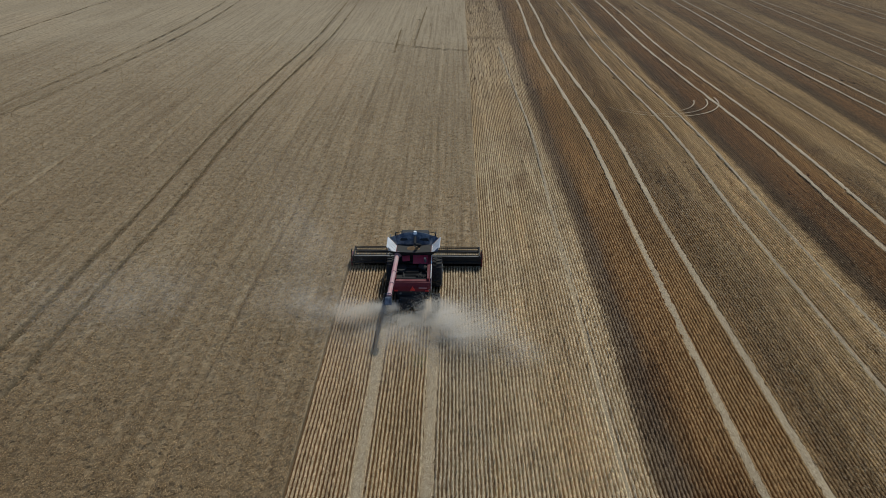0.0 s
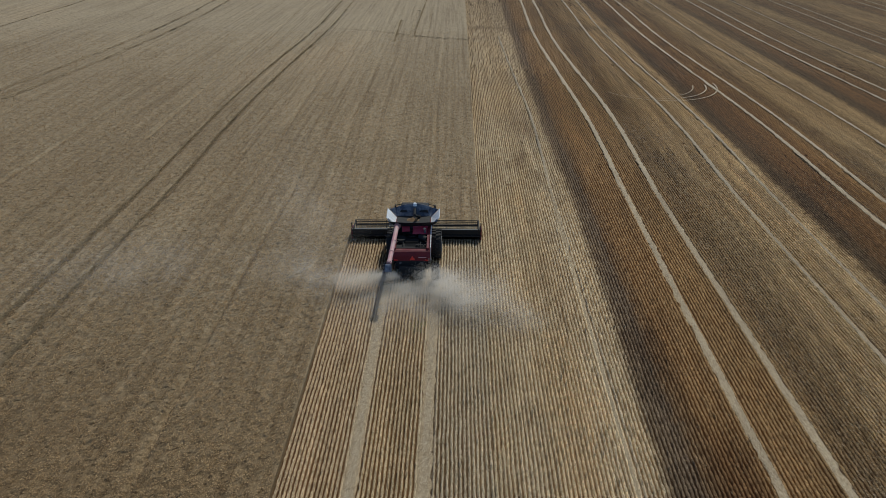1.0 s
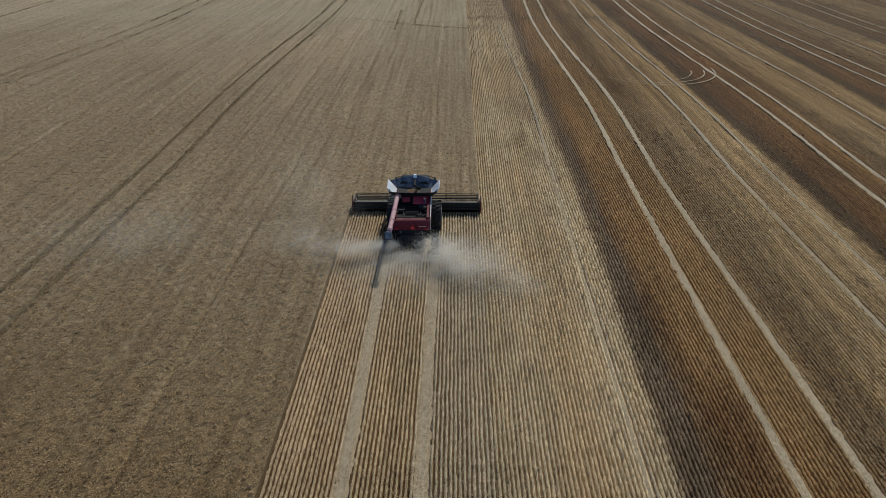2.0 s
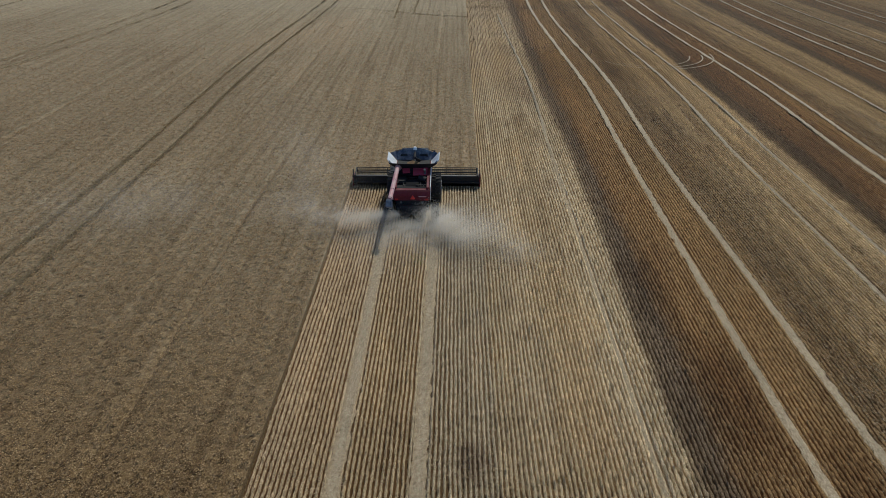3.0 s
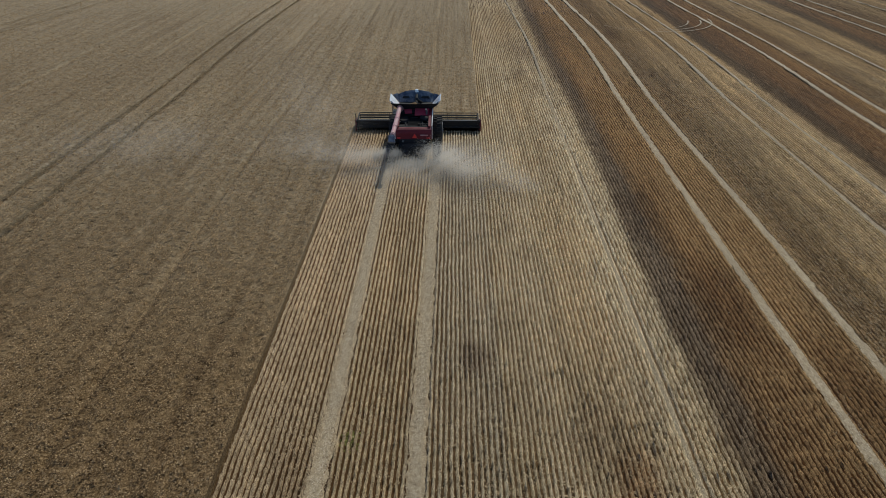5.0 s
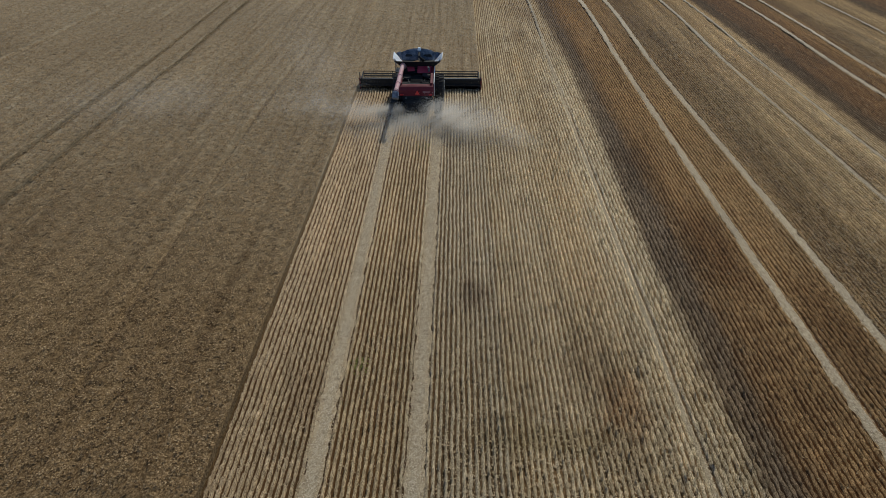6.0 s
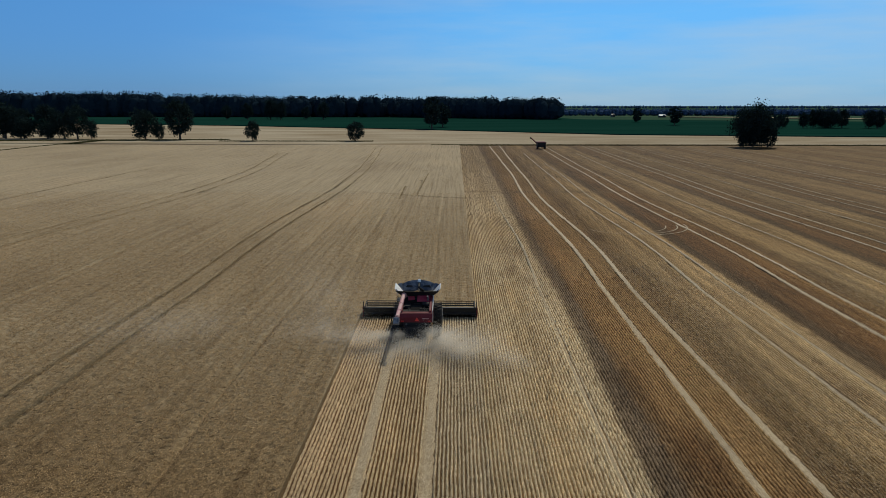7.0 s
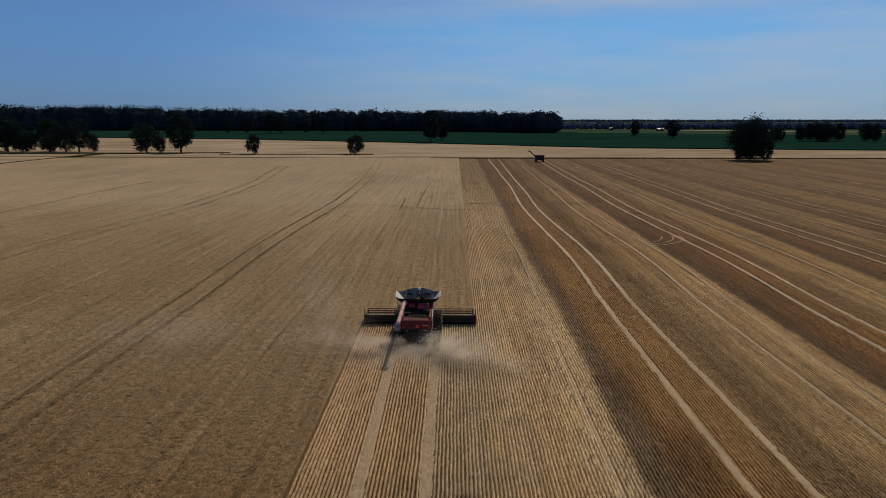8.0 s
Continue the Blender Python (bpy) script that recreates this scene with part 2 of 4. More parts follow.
def make_wheat(name, ears):
    m = Mat(name, 0.85)
    m.b.inputs["Specular IOR Level"].default_value = 0.08
    grain = m.noise(m.spot((1, 0.8, 1)), 16.0, 6, 0.8)
    # shade between the stalks is put into this dark canopy colour
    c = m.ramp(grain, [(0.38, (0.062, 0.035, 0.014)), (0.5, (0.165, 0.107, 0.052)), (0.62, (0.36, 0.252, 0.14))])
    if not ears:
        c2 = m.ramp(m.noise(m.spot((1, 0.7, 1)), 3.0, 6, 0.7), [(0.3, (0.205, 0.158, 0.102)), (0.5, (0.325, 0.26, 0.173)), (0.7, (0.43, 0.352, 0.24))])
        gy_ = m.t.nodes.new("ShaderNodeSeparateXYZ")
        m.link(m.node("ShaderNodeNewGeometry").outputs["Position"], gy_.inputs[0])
        # mixed by Y: painted gap shade fades out, distance haze is painted in
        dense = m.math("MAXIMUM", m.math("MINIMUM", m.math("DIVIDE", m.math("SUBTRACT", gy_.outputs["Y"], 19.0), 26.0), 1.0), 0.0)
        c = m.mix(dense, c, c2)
    if ears:
        c = m.ramp(m.island(), [(0.0, (0.275, 0.182, 0.094)), (0.5, (0.425, 0.297, 0.164)), (1.0, (0.61, 0.45, 0.262))])
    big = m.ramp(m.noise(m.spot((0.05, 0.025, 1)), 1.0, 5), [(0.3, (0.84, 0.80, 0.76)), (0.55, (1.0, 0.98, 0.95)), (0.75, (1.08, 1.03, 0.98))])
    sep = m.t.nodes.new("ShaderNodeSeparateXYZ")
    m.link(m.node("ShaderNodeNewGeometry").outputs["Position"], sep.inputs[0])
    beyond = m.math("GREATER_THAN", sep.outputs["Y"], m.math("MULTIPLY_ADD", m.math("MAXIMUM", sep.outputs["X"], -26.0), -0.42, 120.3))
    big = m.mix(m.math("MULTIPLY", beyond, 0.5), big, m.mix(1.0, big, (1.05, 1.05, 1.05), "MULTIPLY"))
    rows = m.ramp(m.noise(m.spot((2.0, 0.03, 0)), 1.0, 5, 0.75), [(0.36, (0.74, 0.71, 0.68)), (0.5, (0.98, 0.98, 0.97)), (0.64, (1.13, 1.13, 1.12))])
    m.colour(m.mix(1.0, m.mix(1.0, c, big, "MULTIPLY"), rows, "MULTIPLY"))
    m.bump(grain, 0.7, 0.05)
    return (m.thin(0.35) if ears else m).m


def make_far(name, dark, mid, light, stretch=(0.006, 0.05, 1)):
    m = Mat(name, 0.9)
    big = m.noise(m.spot(stretch), 1.0, 5, 0.6)
    c = m.ramp(big, [(0.3, dark), (0.5, mid), (0.7, light)])
    fine = m.ramp(m.noise(m.spot(), 0.7, 4, 0.7), [(0.3, (0.85, 0.85, 0.85)), (0.7, (1.1, 1.1, 1.1))])
    m.b.inputs["Specular IOR Level"].default_value = 0.0
    return m.colour(m.mix(1.0, c, fine, "MULTIPLY")).m


def make_leaf(name, a, b):
    m = Mat(name, 0.9)
    c = m.ramp(m.island(), [(0.0, a), (1.0, b)])
    m.b.inputs["Specular IOR Level"].default_value = 0.0
    return m.colour(c).thin(0.12).m


def make_paint(name, base, dirt, rough=0.4, metal=0.0, amount=0.6):
    m = Mat(name, rough, metal)
    d = m.noise(m.spot((1, 1, 1), "object"), 2.3, 7, 0.65)
    fac = m.ramp(d, [(0.42, (0, 0, 0)), (0.75, (amount, amount, amount))])
    m.colour(m.mix(fac, base, dirt))
    r = m.ramp(d, [(0.3, (rough,) * 3), (0.7, (0.85,) * 3)])
    m.link(r, m.b.inputs["Roughness"])
    return m.bump(m.noise(m.spot((1, 1, 1), "object"), 30.0, 4), 0.12, 0.01).m


SOIL = make_soil()
STUBBLE = make_stubble()
STRAW = make_straw_mat("flattened_straw", 1.0)
OLD_STRAW = make_straw_mat("weathered_straw", 0.84)
TRACK_STRAW = make_leaf("loose_track_straw", (0.32, 0.25, 0.165), (0.72, 0.61, 0.45))
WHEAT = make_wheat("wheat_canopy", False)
EARS = make_wheat("wheat_ears", True)
WEED = make_leaf("weeds", (0.14, 0.14, 0.05), (0.26, 0.25, 0.09))
# brown of trodden crop, with the shade down in the gaps painted in
TRODDEN_SHADED = make_far("trodden_shaded_wheat", (0.13, 0.094, 0.055), (0.19, 0.142, 0.085), (0.27, 0.205, 0.13), (1.5, 0.6, 1))
FAR_GROUND = make_far("distant_land", (0.02, 0.05, 0.034), (0.035, 0.068, 0.045), (0.065, 0.10, 0.065), (0.002, 0.006, 1))
FAR_STUBBLE = make_far("far_stubble", (0.22, 0.165, 0.105), (0.32, 0.262, 0.185), (0.42, 0.36, 0.27), (0.012, 0.03, 1))
GREEN_CROP = make_far("green_crop", (0.004, 0.026, 0.019), (0.006, 0.033, 0.025), (0.010, 0.042, 0.032))
VERGE = make_far("dry_grass_verge", (0.05, 0.05, 0.022), (0.09, 0.085, 0.035), (0.16, 0.14, 0.06), (0.2, 0.2, 1))
LEAF = make_leaf("leaves", (0.012, 0.022, 0.022), (0.025, 0.042, 0.038))
# blue haze of distance is put into the next two leaf colours
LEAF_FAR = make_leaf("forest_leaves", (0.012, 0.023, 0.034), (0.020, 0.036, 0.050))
LEAF_HAZE = make_leaf("haze_tinted_leaves", (0.05, 0.085, 0.155), (0.07, 0.115, 0.20))
BARK = make_paint("bark", (0.07, 0.055, 0.042), (0.12, 0.10, 0.08), 0.9)
RED = make_paint("red_paint", (0.125, 0.003, 0.012), (0.13, 0.04, 0.04), 0.5, 0.0, 0.15)
CRIMSON = make_paint("bright_red_paint", (0.42, 0.03, 0.07), (0.36, 0.16, 0.15), 0.45, 0.0, 0.4)
BLACK = make_paint("black_plastic", (0.008, 0.008, 0.009), (0.022, 0.018, 0.016), 0.85, 0.0, 0.5)
RED_PALE = make_paint("faded_red_paint", (0.50, 0.24, 0.24), (0.56, 0.48, 0.45), 0.45, 0.0, 0.9)
DARK = make_paint("black_steel", (0.012, 0.012, 0.013), (0.045, 0.036, 0.03), 0.6, 0.1, 0.4)
GREY = make_paint("grey_steel", (0.16, 0.165, 0.17), (0.30, 0.25, 0.19), 0.5, 0.5, 0.5)
PALE = make_paint("galvanised_sheet", (0.72, 0.73, 0.74), (0.55, 0.50, 0.43), 0.5, 0.1, 0.4)
WHITE = make_paint("white_paint", (0.75, 0.75, 0.73), (0.5, 0.45, 0.36), 0.4, 0.0, 0.4)
# pale blue-grey patches paint the cover's reflective sheen along with its dust
TARP = make_paint("blue_black_tarpaulin", (0.035, 0.05, 0.085), (0.42, 0.43, 0.45), 0.3, 0.0, 0.75)
RUBBER = make_paint("rubber", (0.014, 0.014, 0.015), (0.09, 0.07, 0.052), 0.85, 0.0, 0.5)
GRAIN = make_paint("wheat_grain", (0.19, 0.115, 0.055), (0.15, 0.09, 0.04), 0.9)
GLASS_DARK = make_paint("tinted_glass", (0.01, 0.012, 0.014), (0.05, 0.05, 0.05), 0.08, 0.0, 0.2)
SIGNAL = make_paint("signal_orange", (0.75, 0.04, 0.03), (0.5, 0.05, 0.04), 0.4, 0.0, 0.2)
LAMP_RED = make_paint("lamp_red", (0.5, 0.01, 0.01), (0.3, 0.02, 0.02), 0.2, 0.0, 0.2)
LAMP_WHITE = make_paint("lamp_white", (0.9, 0.9, 0.88), (0.8, 0.8, 0.75), 0.2, 0.0, 0.1)


def make_chaff(name, cover):
    """Thin flakes that let part of the light pass."""
    m = Mat(name, 0.9)
    c = m.ramp(m.island(), [(0.0, (0.91, 0.85, 0.75)), (1.0, (0.97, 0.93, 0.85))])
    m.colour(c).thin(0.5)
    clear = m.t.nodes.new("ShaderNodeBsdfTransparent")
    outp = m.t.nodes["Material Output"].inputs["Surface"]
    mx = m.node("ShaderNodeMixShader", Fac=cover)
    m.link(clear.outputs["BSDF"], mx.inputs[1])
    m.link(outp.links[0].from_socket, mx.inputs[2])
    m.link(mx.outputs["Shader"], outp)
    return m.m


CHAFF = make_chaff("chaff", 0.36)
HAZE = make_chaff("fine_dust", 0.10)

# ======================= helpers for shapes =======================
rng = np.random.default_rng(7)


def mesh_np(name, verts, faces, mat, smooth=False):
    """A mesh from arrays of points and of faces with 3 or 4 corners."""
    me = bpy.data.meshes.new(name)
    n, k = faces.shape
    me.vertices.add(len(verts))
    me.vertices.foreach_set("co", np.asarray(verts, np.float32).ravel())
    me.loops.add(n * k)
    me.loops.foreach_set("vertex_index", faces.astype(np.int32).ravel())
    me.polygons.add(n)
    me.polygons.foreach_set("loop_start", np.arange(0, n * k, k, dtype=np.int32))
    me.polygons.foreach_set("use_smooth", np.full(n, smooth))
    me.update(calc_edges=True)
    me.materials.append(mat)
    return me


def vnoise(x, y, size, seed):
    """Smooth random values from 0 to 1 on a lattice of cells of that size."""
    g = np.random.default_rng(seed).random((256, 256))
    u, v = x / size + 1000.0, y / size + 1000.0
    i, j = np.floor(u).astype(int), np.floor(v).astype(int)
    a, b = u - i, v - j
    a, b = a * a * (3 - 2 * a), b * b * (3 - 2 * b)
    i, j, i2, j2 = i % 256, j % 256, (i + 1) % 256, (j + 1) % 256
    return (g[i, j] * (1 - a) + g[i2, j] * a) * (1 - b) + (g[i, j2] * (1 - a) + g[i2, j2] * a) * b


def grid_faces(nx, ny, start=0):
    i, j = np.meshgrid(np.arange(nx - 1), np.arange(ny - 1), indexing="ij")
    a = (i * ny + j).ravel() + start
    return np.stack([a, a + ny, a + ny + 1, a + 1], 1)


def triangles(centres, size, rise, rnd, flat=False, tilt=0.3):
    """Single blades: each a triangle at its centre, turned and leaning at random."""
    n = len(centres)
    ang = rnd.random(n) * 2 * np.pi
    s = size * (0.6 + 0.8 * rnd.random(n))
    dx, dy = np.cos(ang) * s / 2, np.sin(ang) * s / 2
    h = rise * (0.5 + rnd.random(n))
    lean = rnd.normal(0, 0.35, (n, 2)) * h[:, None]
    a = centres + np.stack([dx, dy, np.zeros(n)], 1)
    b = centres - np.stack([dx, dy, np.zeros(n)], 1)
    c = centres + np.stack([lean[:, 0], lean[:, 1], h], 1)
    if flat:
        c = centres + np.stack([-dy * 1.8, dx * 1.8, rnd.normal(0, tilt, n) * s], 1)
    v = np.stack([a, b, c], 1).reshape(-1, 3)
    return v, np.arange(3 * n).reshape(-1, 3)


def leaf_quads(centres, size, rnd):
    """Leaf clusters: small quads turned at random."""
    n = len(centres)
    u = rnd.normal(0, 1, (n, 3))
    u /= np.linalg.norm(u, axis=1)[:, None]
    w = np.cross(u, rnd.normal(0, 1, (n, 3)))
    w /= np.linalg.norm(w, axis=1)[:, None]
    s = (size * (0.5 + rnd.random(n)))[:, None] / 2
    v = np.stack([centres - u * s, centres + w * s * 0.8, centres + u * s, centres - w * s * 0.8], 1).reshape(-1, 3)
    return v, np.arange(4 * n).reshape(-1, 4)


def part(name, bm, material, parent, label=""):
    """Links a bmesh as one mesh object under a thing or part."""
    me = bpy.data.meshes.new(name)
    bmesh.ops.recalc_face_normals(bm, faces=bm.faces)
    bm.to_mesh(me)
    bm.free()
    me.materials.append(material)
    ob = new(name, me)
    ob.parent = parent
    return tagged(ob, label)


def box(bm, size, at, rot=(0, 0, 0), bevel=0.0, taper=1.0):
    """A block with bevelled edges; taper narrows its top."""
    made = bmesh.ops.create_cube(bm, size=1.0)["verts"]
    for v in made:
        k = taper if v.co.z > 0 else 1.0
        v.co = Vector((v.co.x * size[0] * k, v.co.y * size[1] * k, v.co.z * size[2]))
    bmesh.ops.transform(bm, matrix=pose(*at, *rot), verts=made)
    if bevel:
        edges = {e for v in made for e in v.link_edges}
        bmesh.ops.bevel(bm, geom=list(edges), offset=bevel, segments=2, affect="EDGES", profile=0.6)
    return bm


def rod(bm, a, b, r, r2=None, seg=10):
    """A round bar or cone from a to b."""
    a, b = Vector(a), Vector(b)
    d = b - a
    m = Matrix.Translation((a + b) / 2) @ d.to_track_quat("Z", "Y").to_matrix().to_4x4()
    bmesh.ops.create_cone(bm, cap_ends=True, segments=seg, radius1=r, radius2=r if r2 is None else r2, depth=d.length, matrix=m)
    return bm


def prism(bm, outline, x0, x1):
    """An outline of (y, z) corners drawn out from x0 to x1."""
    va = [bm.verts.new((x0, y, z)) for y, z in outline]
    vb = [bm.verts.new((x1, y, z)) for y, z in outline]
    n = len(outline)
    bm.faces.new(va)
    bm.faces.new(vb[::-1])
    for i in range(n):
        bm.faces.new((va[i], vb[i], vb[(i + 1) % n], va[(i + 1) % n]))
    return bm


def B():
    return bmesh.new()


# ======================= the field =======================
CUT_L, CUT_R = -7.55, 1.95          # the header's swath: cut edge beside the standing wheat, and the old cut edge
HEAD_Y = 48.5                       # where the header stands
FIELD_END = 288.0
ROW = 0.197

gx = np.concatenate([[-4000, -1500, -500], np.arange(-240, 241, 12.0), [500, 1500, 4000]])
gy = np.concatenate([[-1500, -300], np.arange(-60, 301, 12.0), [500, 900, 1600, 4800]])
X, Y = np.meshgrid(gx, gy, indexing="ij")
gme = mesh_np("ground", np.stack([X, Y, X * 0], -1).reshape(-1, 3), grid_faces(len(gx), len(gy)), SOIL)
gme.materials.append(FAR_GROUND)
idx = np.array([1 if (p.center.y > FIELD_END + 6 or abs(p.center.x) > 260 or p.center.y < -70) else 0 for p in gme.polygons], np.int32)
gme.polygons.foreach_set("material_index", idx)
tagged(new("ground", gme), "brown soil strewn with chaff, reaching to the horizon", "ground", kind="structure")


def bend(y, base):
    """The sideways drift of the older wheel tracks along the field."""
    return base + 0.45 * np.exp(-((y - 78) / 16.0) ** 2) - 0.85 * np.exp(-((y - 125) / 26.0) ** 2) + np.clip((y - 190) / 90.0, 0, 1) * 1.4 * (base > 16) + 0.05 * np.sin(y / 9.0 + base)


TRACKS = [
    ("fresh", -4.35, 0.31, -20, HEAD_Y - 5), ("fresh", -1.15, 0.31, -20, HEAD_Y - 5),
    ("old", 14.2, 0.23, -30, 284), ("old", 17.0, 0.23, -30, 284), ("old", 32.6, 0.31, -30, 284), ("old", 35.2, 0.29, -30, 284),
    ("thin", 8.05, 0.12, -30, 125), ("thin", 23.5, 0.17, -30, 240), ("thin", 26.4, 0.14, -30, 200), ("thin", 42.0, 0.24, 20, 240),
    ("old", 50.9, 0.28, -30, 284), ("old", 53.6, 0.28, -30, 284), ("thin", 69.2, 0.26, 20, 284), ("thin", 72.0, 0.26, 20, 284),
    ("thin", 60.5, 0.25, 30, 284), ("thin", 87.5, 0.26, 40, 284), ("thin", 90.3, 0.26, 40, 284), ("thin", 106.0, 0.26, 60, 284),
]


def track_x(kind, base, y):
    return base + 0.02 * np.sin(y / 7.0) if kind == "fresh" else bend(y, base)


def on_track(x, y):
    """How far each point is pressed down by a wheel: 0 to 1."""
    k = np.zeros_like(x)
    for kind, base, half, y0, y1 in TRACKS:
        near = (np.abs(x - base) < 4) & (y > y0) & (y < y1)
        d = np.abs(x[near] - track_x(kind, base, y[near]))
        k[near] = np.maximum(k[near], np.clip((half + 0.05 - d) / 0.08, 0, 1) * (0.85 if kind == "thin" else 1.0))
    return k


def stubble_rows(x0, x1, y0, y1, step, seed, start=None, stop=None):
    """Cut rows: each a low, ragged ridge of stalk stumps."""
    r = np.random.default_rng(seed)
    xs = np.arange(math.ceil((x0 - CUT_L) / ROW), math.floor((x1 - CUT_L) / ROW)) * ROW + CUT_L + ROW / 2
    ys = np.arange(y0, y1 + step, step)
    X, Y = np.meshgrid(xs, ys, indexing="ij")
    wob = (vnoise(X * 3.1, Y, 1.4, seed + 1) - 0.5) * 0.05 + (r.random(X.shape) - 0.5) * 0.022
    h = 0.195 + (0.12 if step < 0.2 else 0.05 if step < 0.5 else 0.02) * (r.random(X.shape) - 0.4) + 0.05 * (vnoise(X * 0.6, Y, 1.3, seed + 2) - 0.5)
    gap = (vnoise(X, Y * 0.8, 0.45, seed + 3) < 0.06) & (X < 9)
    h = np.where(gap, 0.11, h) if step < 0.2 else h
    if step < 0.5:
        h = h * (1 - 0.85 * on_track(X, Y))
    if step > 0.5:
        wob = (r.random(X.shape) - 0.5) * (0.055 if step < 1 else 0.13)
    rag = 12.0 * np.random.default_rng(99).random(4000)[np.round((X - CUT_L) / ROW).astype(int)]
    if start:
        h = np.where(Y < start + rag, -0.06, h)
    if stop:
        h = np.where(Y > stop + rag, -0.06, h)
    h = np.where((X > CUT_L) & (X < CUT_R) & (Y > HEAD_Y + 0.2), -0.05, h)
    # the older passes were cut lower
    low = np.interp(X, (8.5, 11.0, 20.0), (1.0, 0.68, 0.5)) if step < 0.5 else 1.0
    h = np.where(h > 0, h * low, h)
    wide = (0.061 if step < 0.5 else 0.076 if step < 1 else 0.092) * (0.80 + 0.4 * r.random(X.shape) if step < 0.5 else 1.0 + 0 * X) * (np.interp(X, (8.5, 14.0), (1.0, 0.86)) if step < 0.5 else 1.0)
    h = np.where(h > 0, h * (np.interp(Y, (42, 66), (1.0, 0.72)) if step < 0.5 else 0.62 if step < 1 else 0.5), h)
    left = np.stack([X + wob - wide, Y, X * 0 - 0.01], -1)
    top = np.stack([X + wob + (r.random(X.shape) - 0.5) * (0.05 if step < 0.5 else 0.0), Y + (r.random(X.shape) - 0.5) * step * 0.5, h], -1)
    right = np.stack([X + wob + wide, Y, X * 0 - 0.01], -1)
    nx, ny = X.shape
    v = np.concatenate([left.reshape(-1, 3), top.reshape(-1, 3), right.reshape(-1, 3)])
    i, j = np.meshgrid(np.arange(nx), np.arange(ny - 1), indexing="ij")
    a = (i * ny + j).ravel()
    n = nx * ny
    f = np.concatenate([np.stack([a, a + n, a + n + 1, a + 1], 1), np.stack([a + n, a + 2 * n, a + 2 * n + 1, a + n + 1], 1)])
    return v, f


def joined(chunks):
    vs, fs, n = [], [], 0
    for v, f in chunks:
        vs.append(v)
        fs.append(f + n)
        n += len(v)
    return np.concatenate(vs), np.concatenate(fs)


v, f = joined([
    stubble_rows(CUT_L, 30, -30, 8, 3.0, 16),
    stubble_rows(CUT_L, CUT_R, 8, HEAD_Y + 0.3, 0.125, 11),
    stubble_rows(CUT_R - 0.2, 20, 8, 72, 0.15, 21, None, 58),
    stubble_rows(19.75, 50, 10, 72, 0.34, 26, None, 58),
    stubble_rows(CUT_R - 0.2, 75, 58, 108, 0.85, 31, 58, 94),
    stubble_rows(CUT_R - 0.2, 112, 94, 172, 1.8, 36, 94, 158),
    stubble_rows(CUT_R - 0.2, 180, 158, 286, 6.0, 41, 158, None),
])
tagged(new("stubble", mesh_np("stubble", v, f, STUBBLE, True)), "rows of pale cut wheat stubble on the harvested ground", "stubble", kind="stuff")

# single stumps and broken stalks standing out of the rows
n = 50000
px = rng.uniform(CUT_L, 34, n)
px = CUT_L + ROW / 2 + np.round((px - CUT_L - ROW / 2) / ROW) * ROW + rng.normal(0, 0.035, n)
py = 10 + 62 * rng.random(n) ** 1.3
keep = (on_track(px, py) < 0.4) & ~((px < CUT_R) & (py > HEAD_Y))
c = np.stack([px, py, np.full(n, 0.03)], 1)[keep]
c[:, 2] += 0.10 * rng.random(len(c))
v, f = triangles(c, 0.030, 0.1, rng, True, 0.12)
tagged(new("stubble_stalks", mesh_np("stubble_stalks", v, f, STUBBLE)), "broken straw-coloured stalks standing in the stubble rows", "stubble", kind="stuff")

# loose straw lying between the rows, thicker on the lighter passes
n = 230000
px, py = rng.uniform(CUT_L, 40, n), 9 + 70 * rng.random(n) ** 1.4
w = np.clip(0.35 + 0.65 * np.cos((px - 4.0) / PASS * 2 * np.pi), 0.1, 1) * (0.3 + 0.7 * vnoise(px, py * 0.5, 2.4, 5))
keep = (rng.random(n) < w * 1.6 * np.where(px < 9, 1.1, np.where(px < 17, 0.4, 2.2))) & ~((px < CUT_R) & (py > HEAD_Y))
c = np.stack([px, py, 0.03 + 0.08 * rng.random(n)], 1)[keep]
v, f = triangles(c, 0.06, 0.03, rng, True, 0.15)
tagged(new("loose_straw", mesh_np("loose_straw", v, f, STRAW)), "loose pale straw scattered over the stubble", "straw", kind="stuff")


def wheel_track(kind, base, half, y0, y1, seed):
    """A strip of straw pressed flat by a wheel, with ragged edges."""
    ys = np.concatenate([np.arange(y0, 90, 0.3), np.arange(90, 300, 1.5)])
    ys = ys[(ys >= y0) & (ys <= y1)]
    cx = track_x(kind, base, ys)
    half = half * (1.0 if base < 30 else 0.65 if base < 55 else 0.5)
    cols = []
    for k in (-1.0, -0.5, 0.0, 0.5, 1.0):
        edge = (vnoise(ys, ys * 0 + 3 * k, 0.35, seed) - 0.5) * 0.10 * abs(k) + np.random.default_rng(seed + int(k * 2) + 5).normal(0, 0.035, len(ys)) * abs(k)
        z = 0.022 + 0.15 * np.clip((ys - 56) / 12, 0, 1) + 0.03 * vnoise(ys * 2, ys * 0 + 3 * k, 0.5, seed + 9) - (0.03 if abs(k) == 1 else 0)
        cols.append(np.stack([cx + k * half + edge, ys, z], 1))
    V = np.stack(cols, 0)
    ob = new("wheel_track", mesh_np("wheel_track", V.reshape(-1, 3), grid_faces(5, len(ys)), OLD_STRAW if kind == "thin" or base > 40 else STRAW))
    note = "fresh pale strip of straw flattened by the harvester's wheels" if kind == "fresh" else "pale old wheel track pressed into the stubble"
    return tagged(ob, note, "wheel track", "wheel tracks along the field", "structure")


